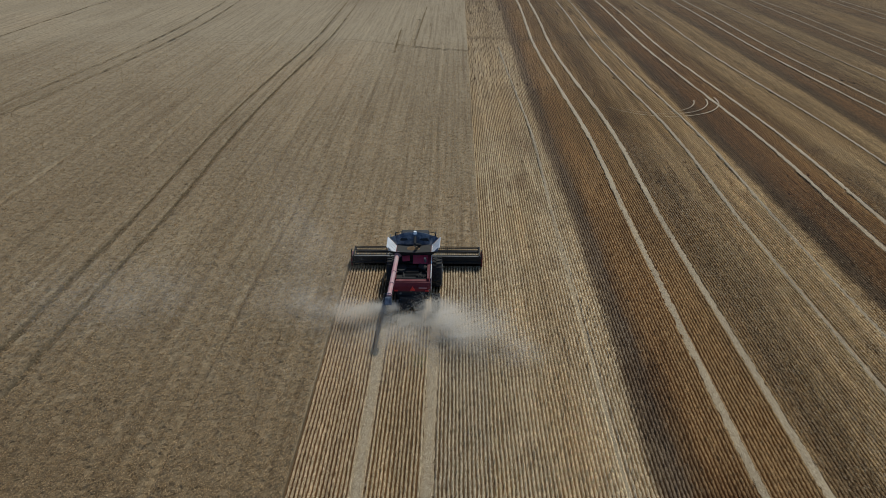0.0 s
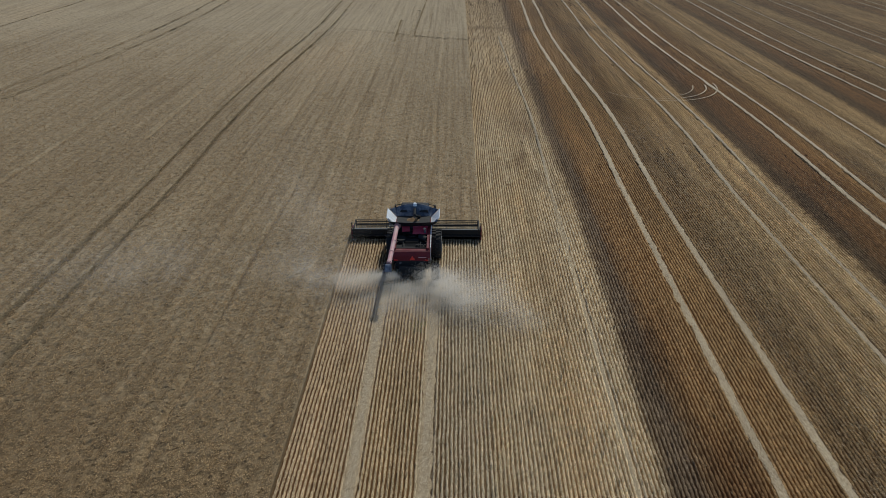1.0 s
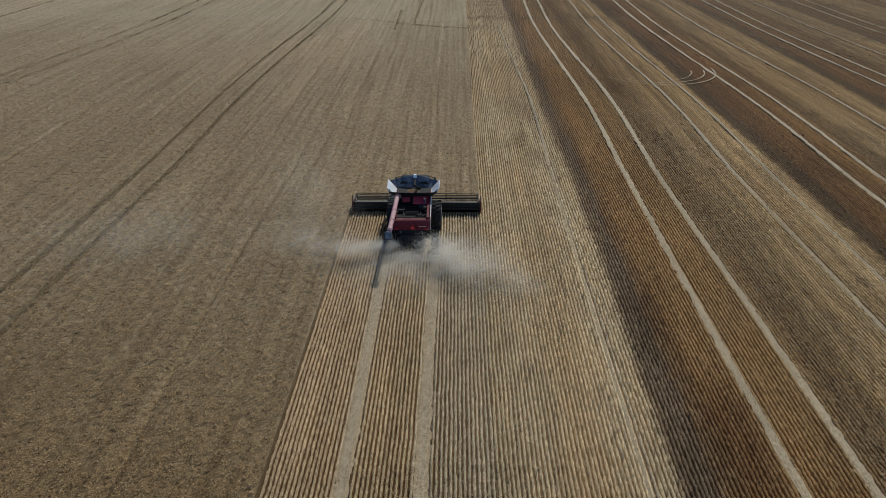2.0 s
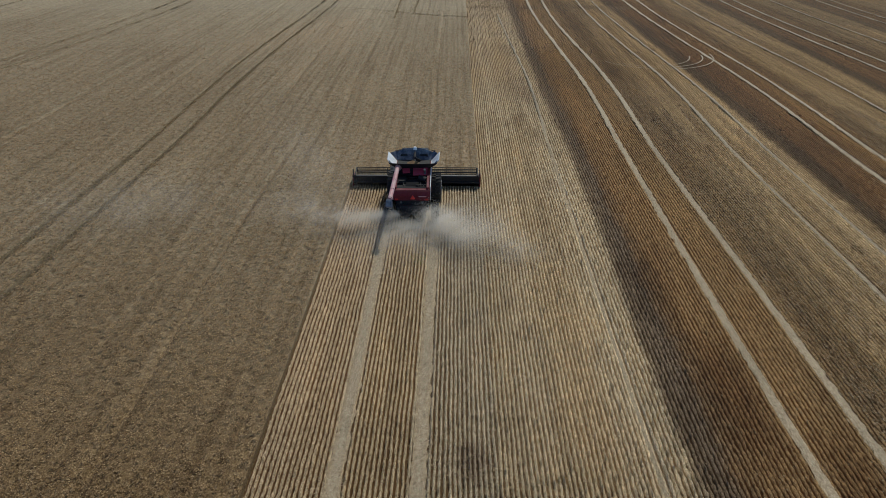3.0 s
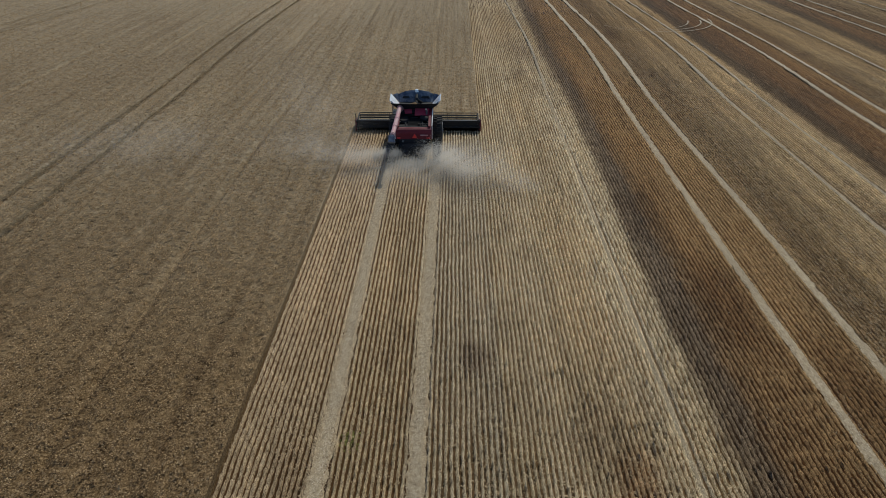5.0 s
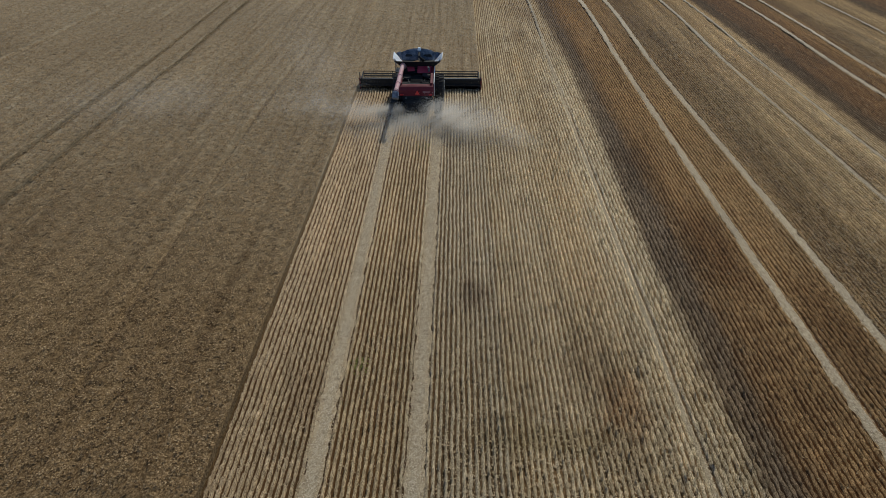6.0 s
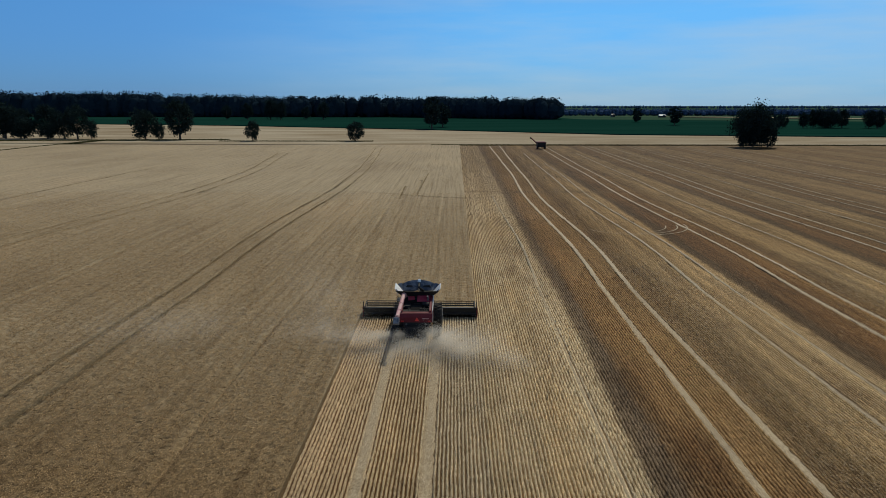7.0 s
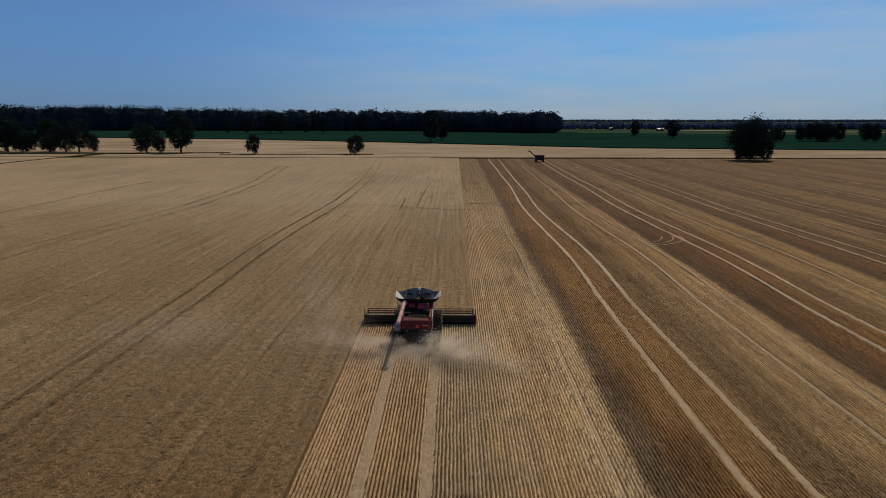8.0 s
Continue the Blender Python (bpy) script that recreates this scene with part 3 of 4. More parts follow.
for k, (kind, base, half, y0, y1) in enumerate(TRACKS):
    wheel_track(kind, base, half, y0, y1, 60 + k)


# straw lying rough on and beside the pressed tracks
flakes = []
for kind, base, half, y0, y1 in TRACKS:
    if base < 40:
        n = int(17000 * half / 0.36) if kind != "thin" else int(36000 * half)
        py = max(y0, 8) + (min(y1, 95) - max(y0, 8)) * rng.random(n) ** 1.5
        px = track_x(kind, base, py) + rng.normal(0, half * 0.55, n)
        flakes.append(triangles(np.stack([px, py, 0.05 + 0.02 * rng.random(n)], 1), 0.036, 0.03, rng, True, 0.08))
v, f = joined(flakes)
tagged(new("track_straw", mesh_np("track_straw", v, f, TRACK_STRAW)), "rough pale straw lying along the wheel tracks", "straw", kind="stuff")


def turning_track(cx, cy, rx, ry, a0, a1, half, seed):
    """The curved mark where a machine turned across the rows."""
    a = np.radians(np.linspace(a0, a1, 60))
    mx, my = cx + rx * np.cos(a), cy + ry * np.sin(a)
    nx_, ny_ = np.cos(a) * half, np.sin(a) * half
    thin = np.linspace(0.4, 1.0, 60)
    nx_, ny_ = nx_ * thin, ny_ * thin
    rag = 1 + 0.8 * (vnoise(a * 40, a * 0, 1.0, seed) - 0.5)
    V = np.stack([np.stack([mx - nx_ * rag, my - ny_ * rag, a * 0 + 0.21], 1), np.stack([mx + nx_, my + ny_, a * 0 + 0.21], 1)], 0)
    ob = new("turning_track", mesh_np("turning_track", V.reshape(-1, 3), grid_faces(2, 60), STRAW))
    return tagged(ob, "pale curved wheel mark turning across the stubble rows", "wheel track", "turning marks", "structure")


turning_track(25.5, 92.8, 7.7, 7.8, -150, 4, 0.09, 1)
turning_track(25.3, 93.0, 6.6, 7.0, -135, -4, 0.08, 2)
turning_track(24.9, 93.2, 5.4, 6.4, -90, -10, 0.07, 3)

# ---- standing wheat ----
def tramline(y, k):
    """Centre of the sprayer's wheel marks in the standing wheat."""
    x = 0.0
    for d in (-6, -2, 2, 6):
        x = x + np.interp(y + d, (30, 46, 58, 77, 92, 106, 122, 135, 160, 175, 225, 285), (-26.6, -26.2, -26.0, -26.6, -26.3, -25.7, -24.8, -24.6, -24.8, -25.0, -28.0, -32.0)) / 4
    return x + 2.5 - 2.5 * k + 0.06 * np.sin(y / 11.0 + k)


def outer_tramline(y, k):
    """The next pair of wheel marks, one sprayer width farther into the wheat."""
    x = 0.0
    for d in (-6, -2, 2, 6):
        x = x + np.interp(y + d, (60, 81, 97, 112, 126, 146, 175, 210, 285), (-56.5, -53.8, -51.8, -50.4, -49.4, -49.0, -50.2, -55.0, -64.0)) / 4
    return x - 3.2 * k


def old_edge(x):
    """Where a change in the crop crosses the standing wheat."""
    return 119.5 - 0.42 * (np.maximum(x, -26.0) - 1.95) + 0.5 * np.sin(x / 3.0)


def wheat_height(X, Y, fine, seed):
    calm = 1.0 - 0.75 * np.clip((Y - 55) / 80.0, 0, 1)
    z = 0.44 + calm * (0.10 * (vnoise(X, Y * 0.8, 0.32, seed) - 0.5) + 0.03 * (vnoise(X, Y, 1.3, seed + 1) - 0.5)) + 0.12 * (vnoise(X, Y, 9.0, 77) - 0.5)
    z += calm * 0.05 * (vnoise(X, Y * 0.03, 0.5, 78) - 0.5)
    if fine:
        z += calm * 0.075 * (np.random.default_rng(seed + 5).random(X.shape) - 0.5)
    hole = vnoise(X, Y, 0.8, seed + 3)
    z -= 0.04 * calm * np.clip((hole - 0.9) / 0.1, 0, 1)
    for k in (0, 1):
        d = np.abs(X - tramline(Y, k))
        z -= 0.19 * np.clip((0.34 - d) / 0.2, 0, 1) * (0.55 + 0.45 * vnoise(X * 0, Y, 3.0, 90 + k))
    for base, y0, y1, deep in ((-13.6, 14, 60, 0.2), (-17.5, 50, 110, 0.16), (-11.0, 55, 120, 0.15), (-31.0, 70, 160, 0.2), (-39.0, 40, 90, 0.22), (-7.3, 122, 172, 0.3), (-10.0, 120, 138, 0.2), (-4.4, 128, 150, 0.2), (-2.0, 60, 125, 0.14)):
        d = np.abs(X - base - 0.25 * np.sin(Y / 8.0))
        z -= deep * np.clip((0.3 - d) / 0.2, 0, 1) * ((Y > y0) & (Y < y1)) * 0.8
    for k in (0, 1):
        z -= 0.18 * np.clip((0.35 - np.abs(X - outer_tramline(Y, k))) / 0.25, 0, 1)
    z -= 0.22 * np.clip((0.5 - np.abs(Y - old_edge(X))) / 0.3, 0, 1) * np.clip((X + 30.0) / 26.0, 0, 1)
    return np.maximum(z, 0.04)


def wheat_patch(x0, x1, y0, y1, step, seed, fine=True):
    xs, ys = np.arange(x0, x1 + step * 0.5, step), np.arange(y0, y1 + step * 0.5, step)
    xs[-1], ys[-1] = x1, y1
    X, Y = np.meshgrid(xs, ys, indexing="ij")
    Z = wheat_height(X, Y, fine, seed)
    rim = 0.42 + 0.12 * (vnoise(X, Y, 9.0, 77) - 0.5)
    for e in (np.s_[0, :], np.s_[-1, :], np.s_[:, 0], np.s_[:, -1]):
        Z[e] = rim[e]
    J = np.random.default_rng(seed + 8).uniform(-0.35, 0.35, (2, *X.shape)) * step
    J[:, 0], J[:, -1], J[:, :, 0], J[:, :, -1] = 0, 0, 0, 0
    V = np.stack([X + J[0], Y + J[1], Z], -1).reshape(-1, 3)
    F = grid_faces(len(xs), len(ys))
    # sides down to the soil
    nx, ny = len(xs), len(ys)
    ring = np.concatenate([np.arange(ny), np.arange(1, nx) * ny + ny - 1, (nx - 1) * ny + np.arange(ny - 2, -1, -1), np.arange(nx - 2, -1, -1) * ny])
    low = V[ring].copy()
    low[:, 2] = -0.02
    k = np.arange(len(ring) - 1)
    side = np.stack([ring[k], ring[k + 1], nx * ny + k + 1, nx * ny + k], 1)
    return np.concatenate([V, low]), np.concatenate([F, side])


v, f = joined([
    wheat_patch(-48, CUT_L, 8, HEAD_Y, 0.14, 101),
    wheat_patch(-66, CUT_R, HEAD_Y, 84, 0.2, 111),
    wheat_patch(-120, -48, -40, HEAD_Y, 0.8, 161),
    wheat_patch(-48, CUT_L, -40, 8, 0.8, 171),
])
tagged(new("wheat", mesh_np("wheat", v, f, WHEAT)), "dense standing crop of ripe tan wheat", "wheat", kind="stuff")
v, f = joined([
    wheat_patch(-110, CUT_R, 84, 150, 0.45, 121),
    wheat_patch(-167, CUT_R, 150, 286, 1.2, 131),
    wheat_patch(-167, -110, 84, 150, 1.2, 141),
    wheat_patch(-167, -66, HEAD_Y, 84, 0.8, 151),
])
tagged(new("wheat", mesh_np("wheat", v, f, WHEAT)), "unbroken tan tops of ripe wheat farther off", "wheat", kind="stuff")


def ears(y0, y1, dense, seed):
    """Ears over the canopy, set wider apart and drawn in larger tufts with distance."""
    r = np.random.default_rng(seed)
    out = []
    for a in np.arange(y0, y1, 4.0):
        far = max(1.0, (a + 2) / 32.0)
        xa, xb = -0.70 * (a + 8) - 6, (CUT_L - 0.02 if a < HEAD_Y else CUT_R)
        n = int(dense * far ** -0.95 * 4.0 * (xb - xa) * np.clip((140 - a) / 85.0, 0, 1) ** 1.2)
        px, py = r.uniform(xa, xb, n), r.uniform(a, a + 4.0, n)
        in_row = r.random(n) < 0.75
        px = np.where(in_row, (np.round((px - CUT_L) / ROW - 0.5) + 0.5) * ROW + CUT_L + r.normal(0, 0.045, n), px)
        z = wheat_height(px, py, False, 101)
        tuft = vnoise(px, py * 0.7, 0.2, 55) + 0.3 * (vnoise(px, py * 0.15, 0.5, 56) - 0.5)
        ok = (tuft > 0.34 - 0.34 * np.clip((py - 25) / 40.0, 0, 1)) & (z > 0.27) & ((px < CUT_L) | (py > HEAD_Y + 0.1))
        out.append(triangles(np.stack([px, py, z + r.uniform(0.0, 0.22, n)], 1)[ok], 0.055 * far ** 0.4, 0.1, r, True, 0.5))
    return joined(out)



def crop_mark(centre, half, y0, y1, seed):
    """A ragged sheet for a wheel mark of trodden stalks, with gap shade put into its colour."""
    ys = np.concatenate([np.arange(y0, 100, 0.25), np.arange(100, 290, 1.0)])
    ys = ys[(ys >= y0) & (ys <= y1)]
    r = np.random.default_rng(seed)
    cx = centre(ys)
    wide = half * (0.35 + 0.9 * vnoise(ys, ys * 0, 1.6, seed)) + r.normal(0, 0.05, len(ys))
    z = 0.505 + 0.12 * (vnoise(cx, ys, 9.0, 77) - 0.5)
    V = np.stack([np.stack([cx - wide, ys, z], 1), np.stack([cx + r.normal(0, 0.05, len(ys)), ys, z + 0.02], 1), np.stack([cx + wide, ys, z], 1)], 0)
    ob = new("crop_mark", mesh_np("crop_mark", V.reshape(-1, 3), grid_faces(3, len(ys)), TRODDEN_SHADED))
    return tagged(ob, "brown wheel mark trodden through the wheat, gap shade in its colour", "wheel track", "wheel marks in the wheat", "structure")


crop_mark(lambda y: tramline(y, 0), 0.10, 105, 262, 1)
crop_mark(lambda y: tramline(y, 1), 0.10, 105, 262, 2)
# flakes over the wheel marks, coloured like stalks in shade
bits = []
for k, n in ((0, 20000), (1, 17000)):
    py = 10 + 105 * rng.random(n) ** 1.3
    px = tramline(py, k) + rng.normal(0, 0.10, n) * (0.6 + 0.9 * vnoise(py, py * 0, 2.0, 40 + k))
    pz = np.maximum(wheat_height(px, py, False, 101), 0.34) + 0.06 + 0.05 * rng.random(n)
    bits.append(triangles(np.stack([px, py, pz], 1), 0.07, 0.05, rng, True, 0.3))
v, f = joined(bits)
tagged(new("trodden_stalks", mesh_np("trodden_stalks", v, f, TRODDEN_SHADED)), "brown trodden stalks along wheel marks, gap shade in their colour", "wheat", kind="stuff")
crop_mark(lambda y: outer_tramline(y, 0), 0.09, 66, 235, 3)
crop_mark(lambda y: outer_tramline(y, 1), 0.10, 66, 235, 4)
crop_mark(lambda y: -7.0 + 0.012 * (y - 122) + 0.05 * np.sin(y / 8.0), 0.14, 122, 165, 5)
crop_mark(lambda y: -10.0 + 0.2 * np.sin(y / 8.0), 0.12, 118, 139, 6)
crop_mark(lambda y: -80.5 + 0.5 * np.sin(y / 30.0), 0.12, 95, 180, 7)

v, f = ears(10, 125, 265, 201)
tagged(new("wheat_ears", mesh_np("wheat_ears", v, f, EARS)), "ripe tan wheat ears above the canopy", "wheat", kind="stuff")

# ======================= land beyond the field =======================


def sheet(name, outline, z, mat, label, category, thick=0.0):
    """A piece of land with its own crop, from its corners."""
    bm = B()
    top = [bm.verts.new((x, y, z)) for x, y in outline]
    bm.faces.new(top)
    if thick:
        low = [bm.verts.new((x, y, z - thick)) for x, y in outline]
        for i in range(len(top)):
            bm.faces.new((top[i], low[i], low[(i + 1) % len(top)], top[(i + 1) % len(top)]))
    bmesh.ops.recalc_face_normals(bm, faces=bm.faces)
    me = bpy.data.meshes.new(name)
    bm.to_mesh(me)
    bm.free()
    me.materials.append(mat)
    return tagged(new(name, me), label, category, kind="structure")


sheet("far_field", [(-900, 330), (-900, 760), (-179, 545), (-40, 472), (92, 386), (203, 364), (700, 300), (700, 286), (10, 289), (-167, 300)], 0.10, FAR_STUBBLE, "pale harvested field beyond the grass verge", "field", 0.2)
sheet("far_field", [(-900, -100), (-900, 326), (-172, 297), (-169, 60), (-169, -100)], 0.10, FAR_STUBBLE, "pale harvested field beside the standing wheat", "field", 0.2)
sheet("green_field", [(-900, 765), (-900, 980), (108, 900), (140, 760), (420, 660), (1400, 640), (1400, 270), (700, 303), (203, 367), (92, 389), (-40, 475), (-179, 548)], 0.55, GREEN_CROP, "dark green row crop beyond the pale stubble", "field", 0.6)
sheet("pale_field", [(262, 905), (330, 905), (640, 690), (600, 680)], 0.7, FAR_STUBBLE, "distant pale strip of field behind the green crop", "field", 0.2)


def verge(x0, x1, y0, y1, wide, seed):
    """A strip of rough dry grass along the field's end."""
    r = np.random.default_rng(seed)
    n = int(max(abs(x1 - x0), abs(y1 - y0)) * 60)
    k = r.random(n)
    px = x0 + (x1 - x0) * k + (r.normal(0, wide, n) if abs(y1 - y0) > abs(x1 - x0) else 0)
    py = y0 + (y1 - y0) * k + r.normal(0, wide, n)
    V, F = triangles(np.stack([px, py, 0 * px], 1), 0.4, 0.4, r)
    return tagged(new("grass_verge", mesh_np("grass_verge", V, F, VERGE)), "rough dark grass strip along the end of the field", "grass", kind="stuff")


verge(-10, 320, 289, 289, 0.9, 1)
verge(-110, -38, 318, 318, 1.0, 2)
verge(-168.6, -168, 200, 322, 1.3, 5)
verge(-168, -128, 321, 326, 1.2, 6)
verge(-240, -110, 318, 332, 2.2, 3)


def tree_shape(h, w, low, seed, clumps=60, leaves=70, leaf=0.5):
    """A tree: tapered trunk with limbs, and a crown of leaf clusters with gaps."""
    r = np.random.default_rng(seed)
    t = new("tree", None)
    bm = B()
    rod(bm, (0, 0, -0.2), (0.1, 0, h * 0.35), h * 0.028, h * 0.018, 8)
    rod(bm, (0.1, 0, h * 0.34), (0.0, 0.1, h * 0.8), h * 0.018, h * 0.005, 7)
    for k in range(9):
        a, z = k * 2.4 + r.random(), h * (low + 0.05 + 0.06 * k)
        ln = w * 0.42 * (0.7 + 0.5 * r.random())
        rod(bm, (0.05, 0, z), (math.cos(a) * ln, math.sin(a) * ln, z + ln * 0.55), h * 0.009, h * 0.003, 5)
    part("trunk", bm, BARK, t)
    cz, hz = h * (low + (1 - low) / 2), h * (1 - low) / 2
    cs = []
    while len(cs) < clumps:
        p = r.uniform(-1, 1, 3)
        rad = math.sqrt(p[0] ** 2 + p[1] ** 2 + abs(p[2]) ** (3.0 if p[2] < 0 and w < h else 2.0 if w < h else 1.5))
        if 0.35 < rad < 1.0:
            wide_at = 1.0 if p[2] > -0.4 else 0.85
            cs.append((p[0] * w / 2 * wide_at, p[1] * w / 2 * wide_at, cz + p[2] * hz))
    cs = np.array(cs)
    rad = (0.10 + 0.09 * r.random(clumps)) * min(w, h)
    pts = np.repeat(cs, leaves, 0) + r.normal(0, 0.5, (clumps * leaves, 3)) * np.repeat(rad, leaves)[:, None]
    pts[:, 2] = np.maximum(pts[:, 2], h * low * 0.7)
    V, F = leaf_quads(pts, leaf, r)
    crown = new("crown", mesh_np("crown", V, F, LEAF))
    crown.parent = t
    return t


ROUND = tree_shape(12, 9.5, 0.05, 301, 70, 55, 0.6)
TALL = tree_shape(20, 12, 0.09, 302, 90, 50, 0.8)
BROAD = tree_shape(17, 22, 0.06, 303, 230, 60, 0.65)
THIN = tree_shape(14, 7.5, 0.16, 304, 50, 40, 0.9)


def plant(shape, base_h, x, y, h, wide=1.0, turn=0.0, label="dark green broadleaf tree at the field's edge"):
    s = h / base_h
    ob = copy_thing(shape, pose(x, y, 0, 0, 0, turn))
    ob.matrix_basis = pose(x, y, 0, 0, 0, turn) @ Matrix.Diagonal((s * wide, s * wide, s, 1))
    return tagged(ob, label, "tree", "trees round the fields")


plant(TALL, 20, -133.6, 332, 19.5, 1.0, 20, "tall dark broadleaf tree on the field edge")
plant(ROUND, 12, -151.0, 333, 14.5, 1.12, 60, "rounded dark broadleaf tree beside a smaller one")
plant(ROUND, 12, -143.5, 331, 8.0, 0.8, 160, "low dark bush beside a rounded tree")
plant(ROUND, 12, -94.1, 318, 9.6, 0.78, 200, "small rounded tree standing alone in the stubble")
plant(ROUND, 12, -46.0, 318, 9.0, 1.0, 320, "small round tree standing alone on the verge")
plant(BROAD, 17, 119.8, 277, 16.6, 0.8, 40, "large spreading tree standing alone at the field's end")
plant(ROUND, 12, 115.3, 275, 8.0, 0.9, 10, "low bushy growth under a large spreading tree")
plant(ROUND, 12, 124.6, 275, 9.0, 0.9, 100, "low bushy growth under a large spreading tree")
for x, y, h, wd, a in ((-218, 342, 15, 1.0, 0), (-206, 345, 17, 1.1, 50), (-232, 350, 18, 1.1, 90), (-196, 342, 13, 1.0, 140), (-187, 338, 17, 1.0, 210), (-180, 338, 9, 0.8, 250), (-246, 348, 16, 1.1, 290), (-225, 341, 18, 1.1, 20), (-239, 339, 15, 1.1, 75), (-213, 337, 11, 1.2, 130), (-201, 336, 8, 1.3, 200), (-255, 343, 18, 1.2, 330)):
    plant(TALL if h > 16 else ROUND, 20 if h > 16 else 12, x, y, h, wd, a, "dark broadleaf tree in a clump beside the track")
plant(THIN, 14, -15.9, 470, 21, 1.0, 0, "slender dark tree at the edge of the green crop")
plant(THIN, 14, -9.0, 500, 17, 1.1, 70, "slender dark tree at the edge of the green crop")
for x, y, h, a in ((168, 648, 13, 0), (172, 549, 14.5, 40), (165, 640, 8, 80)):
    plant(THIN, 14, x, y, h, 1.2, a, "dark tree standing alone in the green crop")
for k, (x, y, h) in enumerate(((-215, 720, 18), (-195, 735, 22), (-183, 730, 20), (-160, 745, 14), (-140, 740, 19), (-240, 730, 16))):
    plant(TALL, 20, x, y, h, 1.0, 37 * k, "dark tree standing before the wood")
for k in range(22):
    plant(BROAD if k % 6 == 0 else TALL, 17 if k % 6 == 0 else 20, 206 + k * 9.4 + rng.uniform(-6, 6), 476 + k * 1.5 + rng.uniform(-14, 14), 8.5 + 6.5 * rng.random(), 1.0, 53 * k, "dark tree in a row along the green crop")
for o in (ROUND, TALL, BROAD, THIN):
    for q in (*o.children_recursive, o):
        bpy.data.objects.remove(q)


def woods(name, line, count, h, deep, leaf, per, core, mat, label, seed, tall=1.0):
    """A far wood: many crowns of leaf clusters standing close together."""
    r = np.random.default_rng(seed)
    line = np.array(line, float)
    seg = np.linalg.norm(np.diff(line, axis=0), axis=1)
    at = np.concatenate([[0], np.cumsum(seg)])
    s = r.random(count) * at[-1]
    bx, by = np.interp(s, at, line[:, 0]), np.interp(s, at, line[:, 1])
    by = by + deep * r.random(count) ** 1.5
    hh = h * (0.8 + 0.35 * r.random(count)) * (0.92 + 0.16 * vnoise(bx, by * 0, 60.0, seed))
    hh = hh * np.interp(bx, [-700, 110], [tall, 1.0])
    w = h * (0.30 + 0.22 * r.random(count))
    bm = B()
    bmesh.ops.create_icosphere(bm, subdivisions=2 if core > 40 else 1, radius=1.0)
    ball = np.array([q.co[:] for q in bm.verts])
    tri = np.array([[q.index for q in p.verts] for p in bm.faces])
    bm.free()
    lump = 0.72 + 0.18 * r.random((count, len(ball), 1))
    C = ball[None] * lump * np.stack([w, w, hh * 0.5], 1)[:, None, :] + np.stack([bx, by, hh * 0.41], 1)[:, None, :]
    TF = (tri[None] + (np.arange(count) * len(ball))[:, None, None]).reshape(-1, 3)
    d = r.normal(0, 1, (count, per, 3))
    d /= np.linalg.norm(d, axis=2)[:, :, None]
    d[:, :, 2] = np.abs(d[:, :, 2] + 0.15) - 0.15
    d *= (0.70 + 0.17 * r.random((count, per, 1)))
    P_ = np.stack([bx[:, None] + d[:, :, 0] * w[:, None], by[:, None] + d[:, :, 1] * w[:, None], hh[:, None] * (0.5 + 0.5 * d[:, :, 2])], -1).reshape(-1, 3)
    V, F = leaf_quads(P_, leaf, r)
    cores = mesh_np(name, C.reshape(-1, 3), TF, mat)
    crowns = new(name, cores)
    tagged(crowns, label, "woods", kind="stuff")
    return tagged(new(name, mesh_np(name, V, F, mat)), label, "woods", kind="stuff")


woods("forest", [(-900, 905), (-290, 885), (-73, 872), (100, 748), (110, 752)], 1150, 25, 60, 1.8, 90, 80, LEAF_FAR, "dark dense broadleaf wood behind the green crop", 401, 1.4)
woods("distant_woods", [(95, 1010), (700, 990), (1500, 960)], 1300, 10.5, 60, 1.6, 20, 20, LEAF_HAZE, "distant line of woods, bluish haze put into its leaf colour", 402)
woods("distant_woods", [(-200, 2600), (1200, 2500), (2600, 2400)], 1100, 10.5, 120, 2.0, 14, 20, LEAF_HAZE, "distant line of woods, bluish haze put into its leaf colour", 403)

# ======================= combine harvester =======================


def tyre(parent, name, x, y, r, w, seed, label=""):
    """A lugged tyre with its rim as a part."""
    bm = B()
    rings = []
    for dx, k in ((-0.5, 0.80), (-0.46, 0.94), (-0.3, 1.0), (0.3, 1.0), (0.46, 0.94), (0.5, 0.80)):
        rings.append([bm.verts.new((x + dx * w, y + math.cos(a) * r * k, r + math.sin(a) * r * k)) for a in np.linspace(0, 2 * np.pi, 28, endpoint=False)])
    for p, q in zip(rings, rings[1:]):
        for i in range(28):
            bm.faces.new((p[i], q[i], q[(i + 1) % 28], p[(i + 1) % 28]))
    bm.faces.new(rings[0])
    bm.faces.new(rings[-1][::-1])
    for i in range(22):
        a = i / 22 * 2 * math.pi
        for side in (-1, 1):
            box(bm, (w * 0.48, 0.07, 0.08), (x + side * w * 0.24, y + math.cos(a + 0.07 * side) * r * 1.01, r + math.sin(a + 0.07 * side) * r * 1.01), (math.degrees(a) + 90, 0, 18 * side))
    t = part(name, bm, RUBBER, parent, label)
    bm = B()
    rings = []
    for dx, k in ((-0.56, 0.02), (-0.56, 0.16), (-0.51, 0.18), (-0.51, 0.5), (-0.53, 0.56), (0.53, 0.56), (0.51, 0.5), (0.51, 0.18), (0.56, 0.16), (0.56, 0.02)):
        rings.append([bm.verts.new((x + dx * w, y + math.cos(a) * r * k, r + math.sin(a) * r * k)) for a in np.linspace(0, 2 * np.pi, 20, endpoint=False)])
    for p, q in zip(rings, rings[1:]):
        for i in range(20):
            bm.faces.new((p[i], q[i], q[(i + 1) % 20], p[(i + 1) % 20]))
